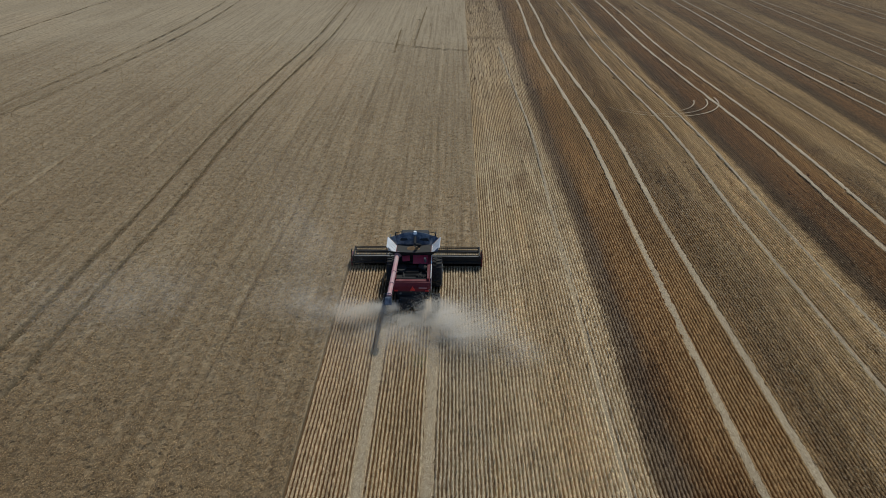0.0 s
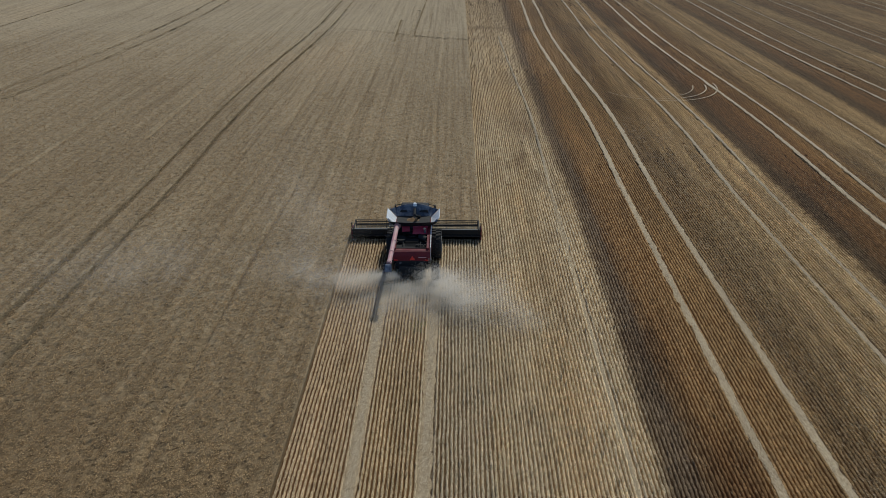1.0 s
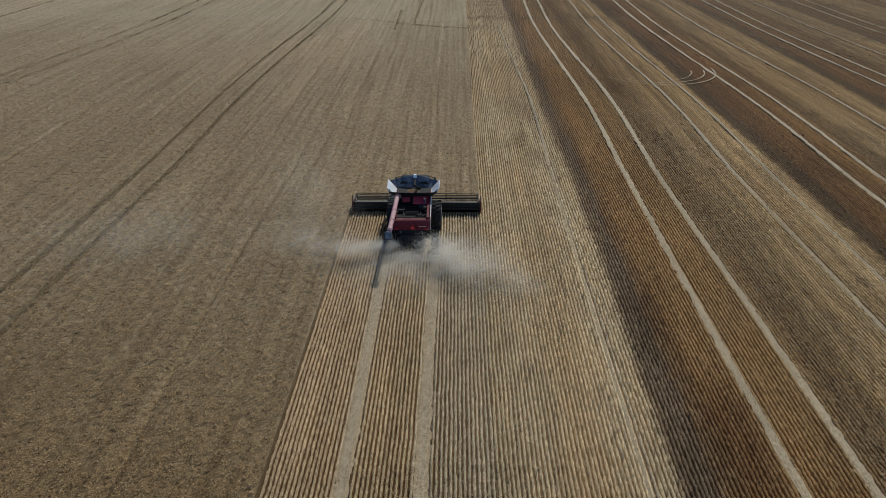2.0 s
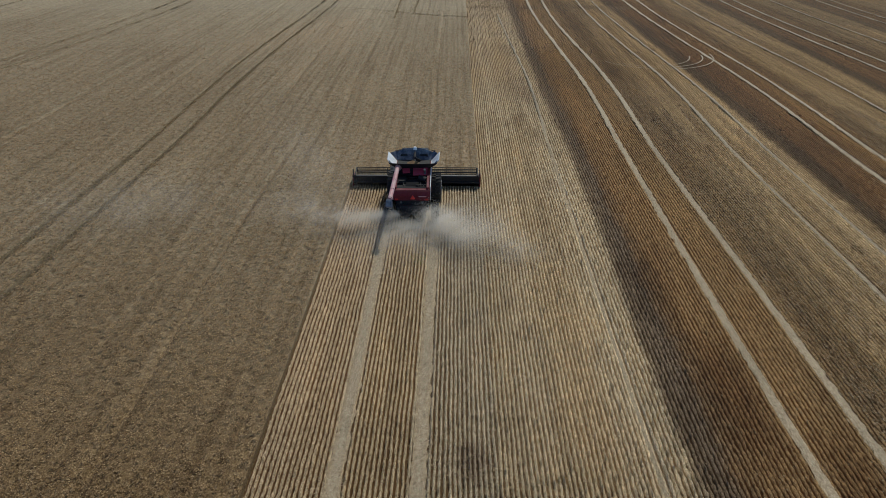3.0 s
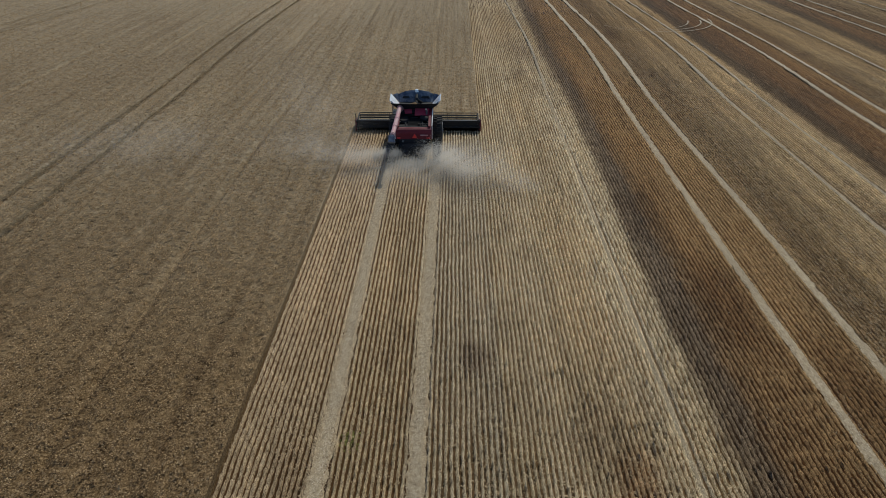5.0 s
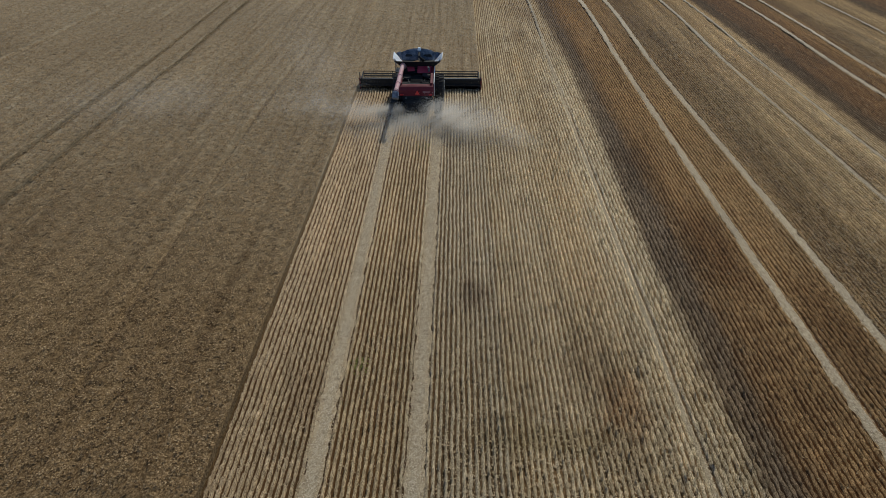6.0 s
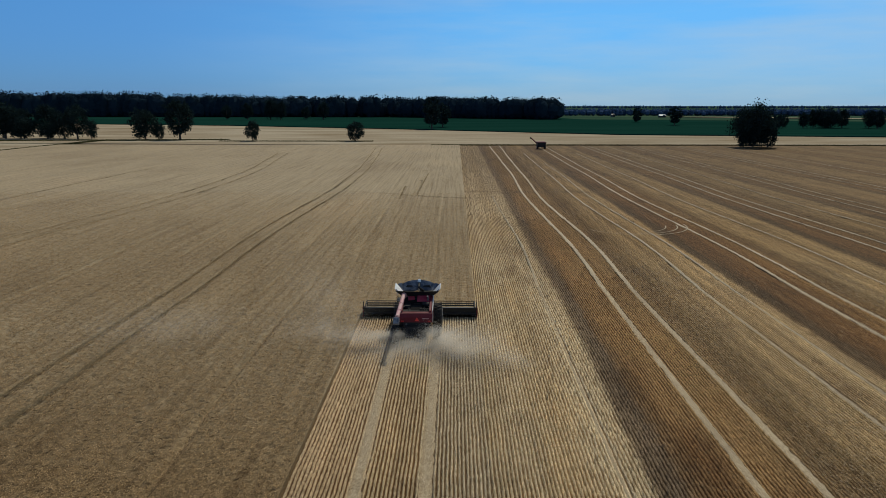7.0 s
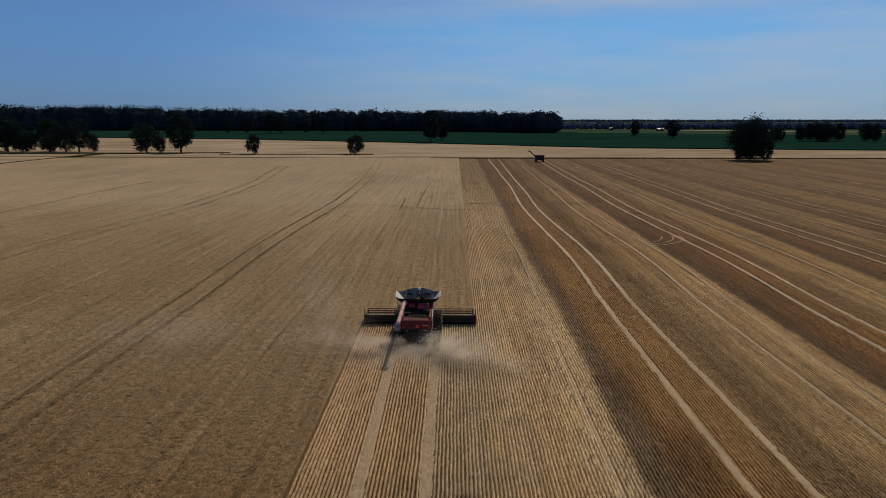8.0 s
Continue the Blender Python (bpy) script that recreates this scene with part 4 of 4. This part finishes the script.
    part("rim", bm, GREY, t)
    return t


def combine_harvester(x, y):
    c = new("combine_harvester", None)
    c.matrix_world = pose(x, y, 0)
    half = 4.66
    # --- cutting header ---
    bm = prism(B(), [(0.0, 0.14), (0.07, 0.14), (0.10, 0.86), (0.0, 0.9)], -half, half)
    box(bm, (2 * half, 0.16, 0.14), (0, -0.03, 0.87), bevel=0.02)
    box(bm, (2 * half, 0.12, 0.12), (0, -0.06, 0.45), bevel=0.02)
    for k in range(-4, 5):
        box(bm, (0.07, 0.09, 0.68), (k * 1.12, -0.04, 0.52))
    head = part("header", bm, DARK, c, "dark steel grain header, dusty")
    bm = box(B(), (2 * half - 0.1, 0.10, 0.03), (0, -0.03, 0.96), bevel=0.008)
    part("top_rail", bm, GREY, head)
    bm = prism(B(), [(0.05, 0.16), (1.25, 0.06), (1.25, 0.10), (0.05, 0.24)], -half, half)
    part("floor_pan", bm, GREY, head)
    bm = B()
    for k in range(-46, 47):
        rod(bm, (k * 0.1, 1.22, 0.08), (k * 0.1, 1.38, 0.07), 0.018, 0.004, 5)
    part("knife_guards", bm, DARK, head)
    bm = rod(B(), (-half + 0.1, 0.5, 0.55), (half - 0.1, 0.5, 0.55), 0.2, seg=14)
    for k in range(44):
        s = -half + 0.25 + k * (2 * half - 0.5) / 43
        if abs(s) > 0.6:
            rod(bm, (s, 0.5, 0.55), (s + 0.03, 0.5, 0.55), 0.31, seg=14)
    part("feed_auger", bm, GREY, head)
    for sx in (-1, 1):
        bm = prism(B(), [(-0.05, 0.12), (1.3, 0.05), (2.1, 0.16), (1.4, 0.5), (0.9, 0.8), (-0.05, 0.98)], sx * half - 0.05, sx * half + 0.05)
        part("end_divider", bm, RED, head, "red end shield")
        bm = B()
        box(bm, (0.09, 1.25, 0.12), (sx * (half - 0.17), 0.4, 1.08), (6, 0, 0), 0.02)
        rod(bm, (sx * (half - 0.17), 0.1, 0.7), (sx * (half - 0.17), 0.5, 1.05), 0.035)
        box(bm, (0.06, 0.14, 0.55), (sx * (half - 0.02), 0.02, 1.15), bevel=0.01)
        part("reel_arm", bm, DARK, head)
    reel_y, reel_z, rr = 0.72, 0.92, 0.36
    for k in range(6):
        a = k * math.pi / 3 + 0.3
        yy, zz = reel_y + math.cos(a) * rr, reel_z + math.sin(a) * rr
        bm = rod(B(), (-half + 0.22, yy, zz), (half - 0.22, yy, zz), 0.032, seg=7)
        for j in range(-30, 31):
            rod(bm, (j * 0.147, yy, zz), (j * 0.147, yy - 0.05, zz - 0.18), 0.008, seg=4)
        part("reel_bat", bm, DARK, head)
    bm = rod(B(), (-half + 0.2, reel_y, reel_z), (half - 0.2, reel_y, reel_z), 0.06, seg=10)
    for s in (-half + 0.24, -2.2, 0, 2.2, half - 0.24):
        for k in range(6):
            a = k * math.pi / 3 + 0.3
            rod(bm, (s, reel_y, reel_z), (s, reel_y + math.cos(a) * rr, reel_z + math.sin(a) * rr), 0.022, seg=5)
    part("reel_shaft", bm, DARK, head)
    # --- feeder, chassis, wheels ---
    bm = prism(B(), [(0.0, 0.35), (0.0, 1.05), (-1.7, 1.95), (-1.7, 1.15)], -0.65, 0.65)
    part("feeder_house", bm, DARK, c)
    bm = box(B(), (1.7, 4.2, 0.9), (0, -3.8, 1.15), bevel=0.06)
    box(bm, (2.6, 0.35, 0.35), (0, -2.3, 1.0), bevel=0.04)
    box(bm, (2.2, 0.28, 0.28), (0, -5.1, 0.72), bevel=0.04)
    part("chassis", bm, DARK, c)
    for sx in (-1, 1):
        tyre(c, "front_wheel", sx * 1.5, -2.3, 0.98, 0.74, 1, "large black lugged front tyre")
        tyre(c, "rear_wheel", sx * 1.56, -6.05, 0.68, 0.5, 2)
    # --- cab ---
    bm = box(B(), (1.9, 1.6, 1.4), (0, -1.75, 2.55), bevel=0.10, taper=0.94)
    cab = part("cab", bm, GLASS_DARK, c, "dark tinted glass cab")
    bm = box(B(), (2.0, 1.7, 0.18), (0, -1.75, 3.28), bevel=0.08, taper=0.9)
    part("roof", bm, DARK, cab)
    for sx in (-1, 1):
        for yy in (-1.0, -2.5):
            part("pillar", rod(B(), (sx * 0.93, yy, 1.95), (sx * 0.89, yy, 3.22), 0.05, seg=8), DARK, cab)
        bm = box(B(), (0.1, 0.35, 0.45), (sx * 1.38, -0.9, 2.9), bevel=0.03)
        rod(bm, (sx * 0.95, -0.95, 3.2), (sx * 1.38, -0.9, 3.1), 0.025, seg=6)
        part("mirror", bm, DARK, cab)
    bm = box(B(), (0.2, 0.2, 0.5), (0.05, -2.3, 3.4), bevel=0.05)
    rod(bm, (0.05, -2.3, 3.62), (0.05, -2.3, 3.80), 0.17, 0.10, 12)
    part("receiver_dome", bm, LAMP_WHITE, cab, "white satellite receiver dome")
    # --- body sides and grain tank ---
    for sx in (-1, 1):
        bm = prism(B(), [(-2.6, 1.35), (-2.6, 2.96), (-4.9, 2.96), (-5.2, 2.5), (-6.45, 2.3), (-6.5, 1.55), (-4.2, 1.2)], sx * 1.12, sx * 1.22)
        side = part("side_panel", bm, RED, c)
        for k in range(3):
            part("panel_seam", box(B(), (0.02, 0.03, 1.1), (sx * 1.23, -3.3 - k * 1.05, 1.75), bevel=0.004), DARK, side)
        part("corner_strip", box(B(), (0.04, 0.07, 0.95), (sx * 1.235, -6.42, 1.98), bevel=0.01), WHITE, side, "white reflective corner strip")
        if sx > 0:
            part("edge_strip", rod(rod(B(), (1.22, -2.7, 3.0), (1.22, -4.9, 3.0), 0.035, seg=6), (1.22, -4.9, 3.0), (1.22, -6.4, 2.36), 0.035, seg=6), WHITE, side, "pale strip along the panel's upper edge")
    bm = box(B(), (2.24, 2.2, 1.4), (0, -3.75, 2.25), bevel=0.04)
    tank = part("grain_tank", bm, RED, c, "open grain tank with folded-out flaps")
    part("tank_lining", box(B(), (2.26, 2.22, 0.05), (0, -3.75, 2.955), bevel=0.01), DARK, tank)
    part("bulkhead", box(B(), (1.8, 0.12, 0.62), (-0.1, -4.93, 2.6), bevel=0.02), DARK, c, "black panel behind the grain tank")
    for k in range(4):
        part("deck_step", box(B(), (0.5, 0.1, 0.05), (0.0, -5.1 - 0.16 * k, 2.78 - 0.12 * k), bevel=0.01), DARK, c)
    for sx in (-1, 1):
        bm = B()
        base = [(sx * 1.16, -2.9, 2.95), (sx * 1.16, -4.7, 2.95), (sx * 1.72, -4.70, 3.52), (sx * 1.74, -2.95, 3.64)]
        lo = [bm.verts.new(p) for p in base]
        hi = [bm.verts.new((p[0] + sx * 0.03, p[1], p[2] - 0.03)) for p in base]
        bm.faces.new(lo)
        bm.faces.new(hi[::-1])
        for i in range(4):
            bm.faces.new((lo[i], hi[i], hi[(i + 1) % 4], lo[(i + 1) % 4]))
        for k in range(4):
            yy = -2.9 - k * 0.52
            rod(bm, (sx * 1.18, yy - 0.1, 3.0), (sx * 1.67, yy - 0.1, 3.50), 0.008, seg=5)
        part("side_flap", bm, PALE, tank, "pale galvanised tank flap")
    # front cover: a domed sheet; rear flap: dark
    for nm, y0, y1, z1, wd, mat in (("front_cover", -2.75, -2.35, 3.4, 1.36, TARP), ("rear_flap", -4.85, -5.3, 3.5, 1.66, BLACK)):
        bm = B()
        n = 14
        lo, hi, arc = [], [], []
        for i in range(n + 1):
            u = -1 + 2 * i / n
            rise = (1 - abs(u) ** 2.2) * 0.40 if nm == "front_cover" else 0.0
            lo.append(bm.verts.new((u * 1.14, y0, 2.95)))
            arc.append((u * wd, y1 + 0.15 * u * u, z1 - 0.06 + rise))
            hi.append(bm.verts.new(arc[-1]))
        for i in range(n):
            bm.faces.new((lo[i], lo[i + 1], hi[i + 1], hi[i]))
        ext = bmesh.ops.extrude_face_region(bm, geom=list(bm.faces))["geom"]
        bmesh.ops.translate(bm, verts=[g for g in ext if isinstance(g, bmesh.types.BMVert)], vec=(0, 0.04, -0.02))
        cover = part(nm, bm, mat, tank, "dark tarpaulin tank cover" if nm == "front_cover" else "black rear tank flap")
        if nm == "front_cover":
            bm = B()
            for p, q in zip(arc, arc[1:]):
                rod(bm, p, q, 0.022, seg=6)
            part("cover_rim", bm, TARP, tank)
    for sx in (-1, 1):
        for ya, yb, zb, xb in ((-2.8, -2.45, 3.55, 1.3), (-4.8, -5.05, 3.36, 1.62)):
            bm = B()
            pts = [(sx * 1.14, ya, 2.95), (sx * 1.62, ya, 3.52), (sx * xb, yb, zb)]
            top_ = [bm.verts.new(p) for p in pts]
            low_ = [bm.verts.new((p[0], p[1], p[2] - 0.025)) for p in pts]
            bm.faces.new(top_)
            bm.faces.new(low_[::-1])
            for i in range(3):
                bm.faces.new((top_[i], low_[i], low_[(i + 1) % 3], top_[(i + 1) % 3]))
            part("corner_gusset", bm, TARP, tank)
    bm = B()
    g = bmesh.ops.create_cone(bm, cap_ends=True, segments=24, radius1=0.8, radius2=0.05, depth=0.3, matrix=pose(-0.05, -3.5, 2.98))
    for q in bm.verts:
        q.co.x *= 0.98
        q.co.z += 0.05 * (noise.noise(q.co * 2.3))
    part("grain_heap", bm, GRAIN, tank, "heap of golden wheat grain")
    bm = box(B(), (0.18, 1.3, 0.2), (0.05, -3.1, 3.2), (24, 0, 0), 0.05)
    rod(bm, (0.4, -2.9, 3.0), (0.1, -4.1, 3.5), 0.09, seg=8)
    part("fill_auger", bm, DARK, tank)
    # --- engine deck ---
    bm = box(B(), (2.24, 1.5, 1.15), (0, -5.62, 1.75), bevel=0.05)
    deck = part("engine_deck", bm, BLACK, c, "dark dusty engine deck")
    part("deck_panel", box(B(), (0.98, 0.72, 0.07), (0.5, -5.08, 2.85), (28, 0, 0), 0.02), CRIMSON, deck, "bright red engine cover")
    for k in range(7):
        part("cooler_slat", box(B(), (0.85, 0.035, 0.07), (0.0, -5.55 - k * 0.1, 2.48 - k * 0.025), (30, 0, 0), 0.006), BLACK, deck)
    part("deck_panel", box(B(), (0.5, 0.4, 0.06), (-0.45, -5.05, 2.84), (28, 0, 8), 0.02), CRIMSON, deck, "bright red engine cover")
    for sx in (-1, 1):
        bm = prism(B(), [(-4.9, 2.4), (-4.9, 2.98), (-5.3, 2.86), (-6.5, 2.44), (-6.5, 2.3)], sx * 0.98, sx * 1.13)
        part("deck_side", bm, RED, deck)
    bm = rod(B(), (-0.72, -5.6, 2.40), (-0.72, -5.6, 2.56), 0.34, 0.32, 24)
    part("dust_screen", bm, BLACK, deck, "round cooling-air dust screen")
    part("air_cleaner", rod(B(), (0.45, -5.45, 2.56), (0.95, -5.75, 2.56), 0.17, 0.17, 16), DARK, deck)
    bm = rod(B(), (0.82, -5.3, 2.33), (0.82, -5.3, 3.03), 0.07, seg=12)
    rod(bm, (0.82, -5.3, 2.98), (0.80, -5.5, 3.16), 0.07, 0.065, 12)
    part("exhaust_pipe", bm, GREY, deck)
    bm = B()
    for k in range(4):
        box(bm, (0.13, 0.1, 0.08), (0.35 + 0.17 * k, -6.2, 2.42), bevel=0.02)
    part("fluid_cap", bm, BLACK, deck)
    for sx in (-1, 1):
        bm = B()
        rod(bm, (sx * 0.5, -5.0, 2.38), (sx * 1.0, -6.1, 2.50), 0.035, seg=7)
        rod(bm, (sx * 0.6, -5.2, 2.53), (sx * 0.55, -6.2, 2.38), 0.03, seg=7)
        part("hose", bm, DARK, deck)
    # --- rear hood ---
    bm = prism(B(), [(-6.4, 2.34), (-6.62, 2.28), (-6.7, 1.98), (-6.66, 1.58), (-6.3, 1.5)], -1.2, 1.2)
    bmesh.ops.bevel(bm, geom=list(bm.edges), offset=0.04, segments=2, affect="EDGES")
    hood = part("rear_hood", bm, RED, c)
    tri = [(-0.16, 0.0), (0.16, 0.0), (0.0, 0.27)]
    bm = B()
    fr = [bm.verts.new((px_ + 0.08, -6.74, 1.72 + pz)) for px_, pz in tri]
    bk = [bm.verts.new((px_ + 0.08, -6.66, 1.72 + pz)) for px_, pz in tri]
    bm.faces.new(fr)
    bm.faces.new(bk[::-1])
    for i in range(3):
        bm.faces.new((fr[i], bk[i], bk[(i + 1) % 3], fr[(i + 1) % 3]))
    part("warning_triangle", bm, SIGNAL, hood, "orange-red slow vehicle triangle")
    for sx in (-1, 1):
        part("tail_light", box(B(), (0.22, 0.05, 0.1), (sx * 0.98, -6.72, 1.7), bevel=0.015), LAMP_RED, hood)
        part("work_light", rod(B(), (sx * 0.7, -6.5, 1.46), (sx * 0.7, -6.68, 1.44), 0.07, 0.07, 12), GREY, hood)
    part("name_plate", box(B(), (0.5, 0.02, 0.055), (0.72, -6.715, 1.9), (-8, 0, 0), 0.004), RED_PALE, hood, "pale bar of lettering")
    bm = box(B(), (1.9, 0.3, 0.4), (0, -6.45, 1.35), (4, 0, 0), 0.03)
    part("hood_recess", bm, DARK, hood)
    # --- straw chopper and spreaders ---
    bm = box(B(), (1.5, 0.9, 0.6), (0, -6.55, 0.95), (-15, 0, 0), 0.06)
    chop = part("straw_chopper", bm, DARK, c)
    for sx in (-1, 1):
        part("spreader_disc", rod(B(), (sx * 0.42, -7.05, 0.72), (sx * 0.42, -7.1, 0.86), 0.36, 0.33, 18), DARK, chop)
    for k in range(5):
        part("deflector_vane", box(B(), (0.03, 0.5, 0.22), (-0.6 + 0.3 * k, -7.0, 1.05), (-20, 0, 12 * (k - 2)), 0.005), DARK, chop)
    # --- unloading auger ---
    bm = rod(B(), (-1.0, -3.8, 3.16), (-1.19, -8.3, 2.68), 0.145, 0.14, 20)
    rod(bm, (-0.95, -3.4, 2.75), (-1.0, -3.85, 3.16), 0.22, 0.2, 16)
    tube = part("unloading_auger", bm, RED_PALE, c, "faded red unloading tube folded back")
    for k in (0.02, 0.45, 0.72, 0.97):
        yy = -3.8 - 4.45 * k
        part("collar", rod(B(), (-1.0 - 0.18 * k, yy, 3.16 - 0.46 * k), (-1.0 - 0.18 * k, yy - 0.1, 3.15 - 0.46 * k), 0.165, 0.165, 18), RED_PALE, tube)
    bm = box(B(), (0.42, 0.65, 0.48), (-1.21, -8.55, 2.52), (-28, 0, 0), 0.07, 0.85)
    part("spout", bm, TARP, tube, "dark rubber discharge spout")
    part("tube_cradle", box(B(), (0.12, 0.1, 0.5), (-1.1, -6.1, 2.5), bevel=0.02), DARK, c)
    # --- ladder and platform ---
    bm = box(B(), (0.7, 1.3, 0.06), (-1.4, -1.55, 1.95), bevel=0.01)
    plat = part("platform", bm, DARK, c)
    bm = B()
    for yy in (-0.95, -2.15):
        rod(bm, (-1.72, yy, 1.95), (-1.72, yy, 3.0), 0.022, seg=6)
    for zz in (2.45, 3.0):
        rod(bm, (-1.72, -0.95, zz), (-1.72, -2.15, zz), 0.022, seg=6)
    part("railing", bm, GREY, plat)
    bm = B()
    for yy in (-0.75, -1.2):
        rod(bm, (-1.95, yy, 0.5), (-1.7, yy, 1.98), 0.028, seg=6)
    lad = part("ladder", bm, DARK, c)
    for k in range(5):
        part("rung", box(B(), (0.2, 0.46, 0.03), (-1.92 + 0.045 * k, -0.97, 0.6 + 0.3 * k), bevel=0.006), GREY, lad)
    # body length: cab, tank and engine deck stand close behind the header
    keep = {"header", "front_wheel", "rear_wheel", "unloading_auger", "chassis", "feeder_house"}
    for o in c.children_recursive:
        root = o if o.parent == c else o.parent
        if root.name.split(".")[0] in keep:
            continue
        for q in o.data.vertices:
            q.co.y = np.interp(q.co.y, (-9.0, -7.1, -6.7, -5.0, -2.6, -1.0, 0.0), (-8.0, -6.5, -6.0, -3.75, -2.05, -0.7, 0.0))
    return tagged(c, "dusty red combine harvester cutting wheat with a wide header", "combine harvester")


combine_harvester(-2.68, HEAD_Y)


def grain_cart(x, y):
    c = new("grain_cart", None)
    c.matrix_world = pose(x, y, 0)
    bm = box(B(), (2.9, 4.6, 1.9), (0, 0, 1.75), bevel=0.06, taper=1.14)
    body = part("hopper", bm, DARK, c, "dark red-black steel hopper")
    part("rim", box(B(), (3.4, 5.4, 0.16), (0, 0, 2.75), bevel=0.03), RED, body)
    for sx in (-1, 1):
        tyre(c, "wheel", sx * 1.4, -0.4, 0.85, 0.7, 3)
    bm = rod(B(), (-1.4, 1.6, 2.0), (-3.8, 1.7, 4.3), 0.2, 0.2, 12)
    a = part("unloading_auger", bm, RED, c)
    part("spout", box(B(), (0.6, 0.4, 0.5), (-3.95, 1.7, 4.15), (0, 30, 0), 0.05), DARK, a)
    bm = rod(B(), (0, 2.3, 0.8), (0, 4.4, 0.6), 0.1, seg=8)
    part("drawbar", bm, DARK, c)
    part("axle", box(B(), (2.6, 0.25, 0.25), (0, -0.4, 0.85), bevel=0.03), DARK, c)
    return tagged(c, "dark grain cart with raised auger parked on stubble", "grain cart")


grain_cart(33.4, 265.5)


def barn(x, y, length, depth, wall_h, roof_h, turn, mat, label, roof=GREY):
    c = new("barn", None)
    c.matrix_world = pose(x, y, 0, 0, 0, turn)
    part("wall", box(B(), (length, depth, wall_h), (0, 0, wall_h / 2)), mat, c)
    bm = prism(B(), [(-depth / 2 - 0.5, wall_h), (depth / 2 + 0.5, wall_h), (0, wall_h + roof_h)], -length / 2 - 0.4, length / 2 + 0.4)
    part("roof", bm, roof, c, "metal roof")
    part("door", box(B(), (3.6, 0.2, 3.4), (length * 0.2, -depth / 2 - 0.08, 1.7), bevel=0.03), DARK, c)
    for k in (-0.35, -0.1):
        part("window", box(B(), (1.4, 0.2, 1.0), (length * k, -depth / 2 - 0.08, wall_h * 0.6), bevel=0.03), GLASS_DARK, c)
    return tagged(c, label, "barn", "farm buildings")


barn(262, 892, 8, 5, 2.2, 1.6, 8, DARK, "distant farm barn with a pale roof", WHITE)
barn(208, 930, 4, 4, 2.4, 1.6, 15, GREY, "small distant house with a grey roof")

# ======================= chaff thrown by the harvester =======================


def cloud(spec, seed, size):
    """Fine flakes along a throw: count, start, end, spread at start and at end."""
    r = np.random.default_rng(seed)
    out = []
    for n, a, b, s0, s1, power in spec:
        k = r.random(n) ** power
        a, b, s0, s1 = map(np.array, (a, b, s0, s1))
        p = a + (b - a) * k[:, None] + r.normal(0, 1, (n, 3)) * (s0 + (s1 - s0) * k[:, None])
        p = p[p[:, 2] > 0.05]
        dens = 0.65 * vnoise(p[:, 0] + p[:, 2], p[:, 1] * 1.3 - p[:, 2], 1.1, seed + 2) + 0.35 * vnoise(p[:, 0] - p[:, 2], p[:, 1] + p[:, 2], 0.4, seed + 3)
        dens = np.clip((dens - 0.18) * 1.8, 0.08, 1)
        out.append(p[r.random(len(p)) < dens])
    p = np.concatenate(out)
    p[:, 0] += -2.68
    p[:, 1] += HEAD_Y
    return triangles(p, size, 0.02, r, flat=True)


v, f = cloud([
    (135000, (0.9, -6.5, 1.0), (4.5, -9.6, 1.1), (0.4, 0.25, 0.3), (1.05, 1.0, 0.62), 0.75),
    (32000, (1.6, -7.6, 0.7), (7.2, -11.2, 0.5), (0.6, 0.5, 0.3), (0.9, 0.8, 0.3), 1.0),
    (36000, (-0.9, -6.6, 0.9), (-4.8, -7.6, 0.9), (0.18, 0.2, 0.15), (0.7, 0.6, 0.4), 0.95),
    (60000, (0, -7.2, 0.5), (-0.2, -9.6, 0.4), (0.9, 0.3, 0.2), (2.4, 1.0, 0.3), 1.0),
], 501, 0.037)
tagged(new("chaff_spray", mesh_np("chaff_spray", v, f, CHAFF)), "pale chaff and dust thrown out behind the harvester", "dust", kind="stuff")
v, f = cloud([
    (50000, (-4.6, -7.2, 1.0), (-8.5, -6.3, 1.5), (0.8, 0.8, 0.4), (1.8, 1.8, 0.6), 1.0),
    (50000, (-5.5, -5, 1.5), (-10, 6.0, 2.6), (1.3, 1.4, 0.6), (2.2, 2.8, 0.9), 1.0),
    (30000, (-7, -1, 2.0), (-14, 15.0, 4.2), (1.6, 2.0, 0.6), (2.8, 3.0, 1.0), 1.0),
    (56000, (0, -7, 0.5), (0.5, -13, 0.6), (3.0, 1.0, 0.3), (4.0, 2.0, 0.45), 1.0),
    (70000, (-15, -6, 1.4), (-22, -7, 1.6), (2.2, 2.0, 0.6), (2.8, 2.6, 0.6), 1.0),
], 502, 0.062)
tagged(new("drifting_dust", mesh_np("drifting_dust", v, f, HAZE)), "thin haze of dust drifting over the wheat", "dust", kind="stuff")


def weed(x, y, wide, seed):
    """A low patch of green weeds among the stubble."""
    r = np.random.default_rng(seed)
    n = 260
    p = np.stack([x + r.normal(0, wide * 0.4, n), y + r.normal(0, wide * 0.7, n), np.zeros(n)], 1)
    V, F = triangles(p, 0.09, 0.1, r, True, 0.5)
    return tagged(new("weed_patch", mesh_np("weed_patch", V, F, WEED)), "low green weeds growing through the stubble", "weeds", "weed patches", "stuff")


weed(-1.9, 37.5, 0.7, 1)
weed(-3.5, 16.4, 0.35, 2)
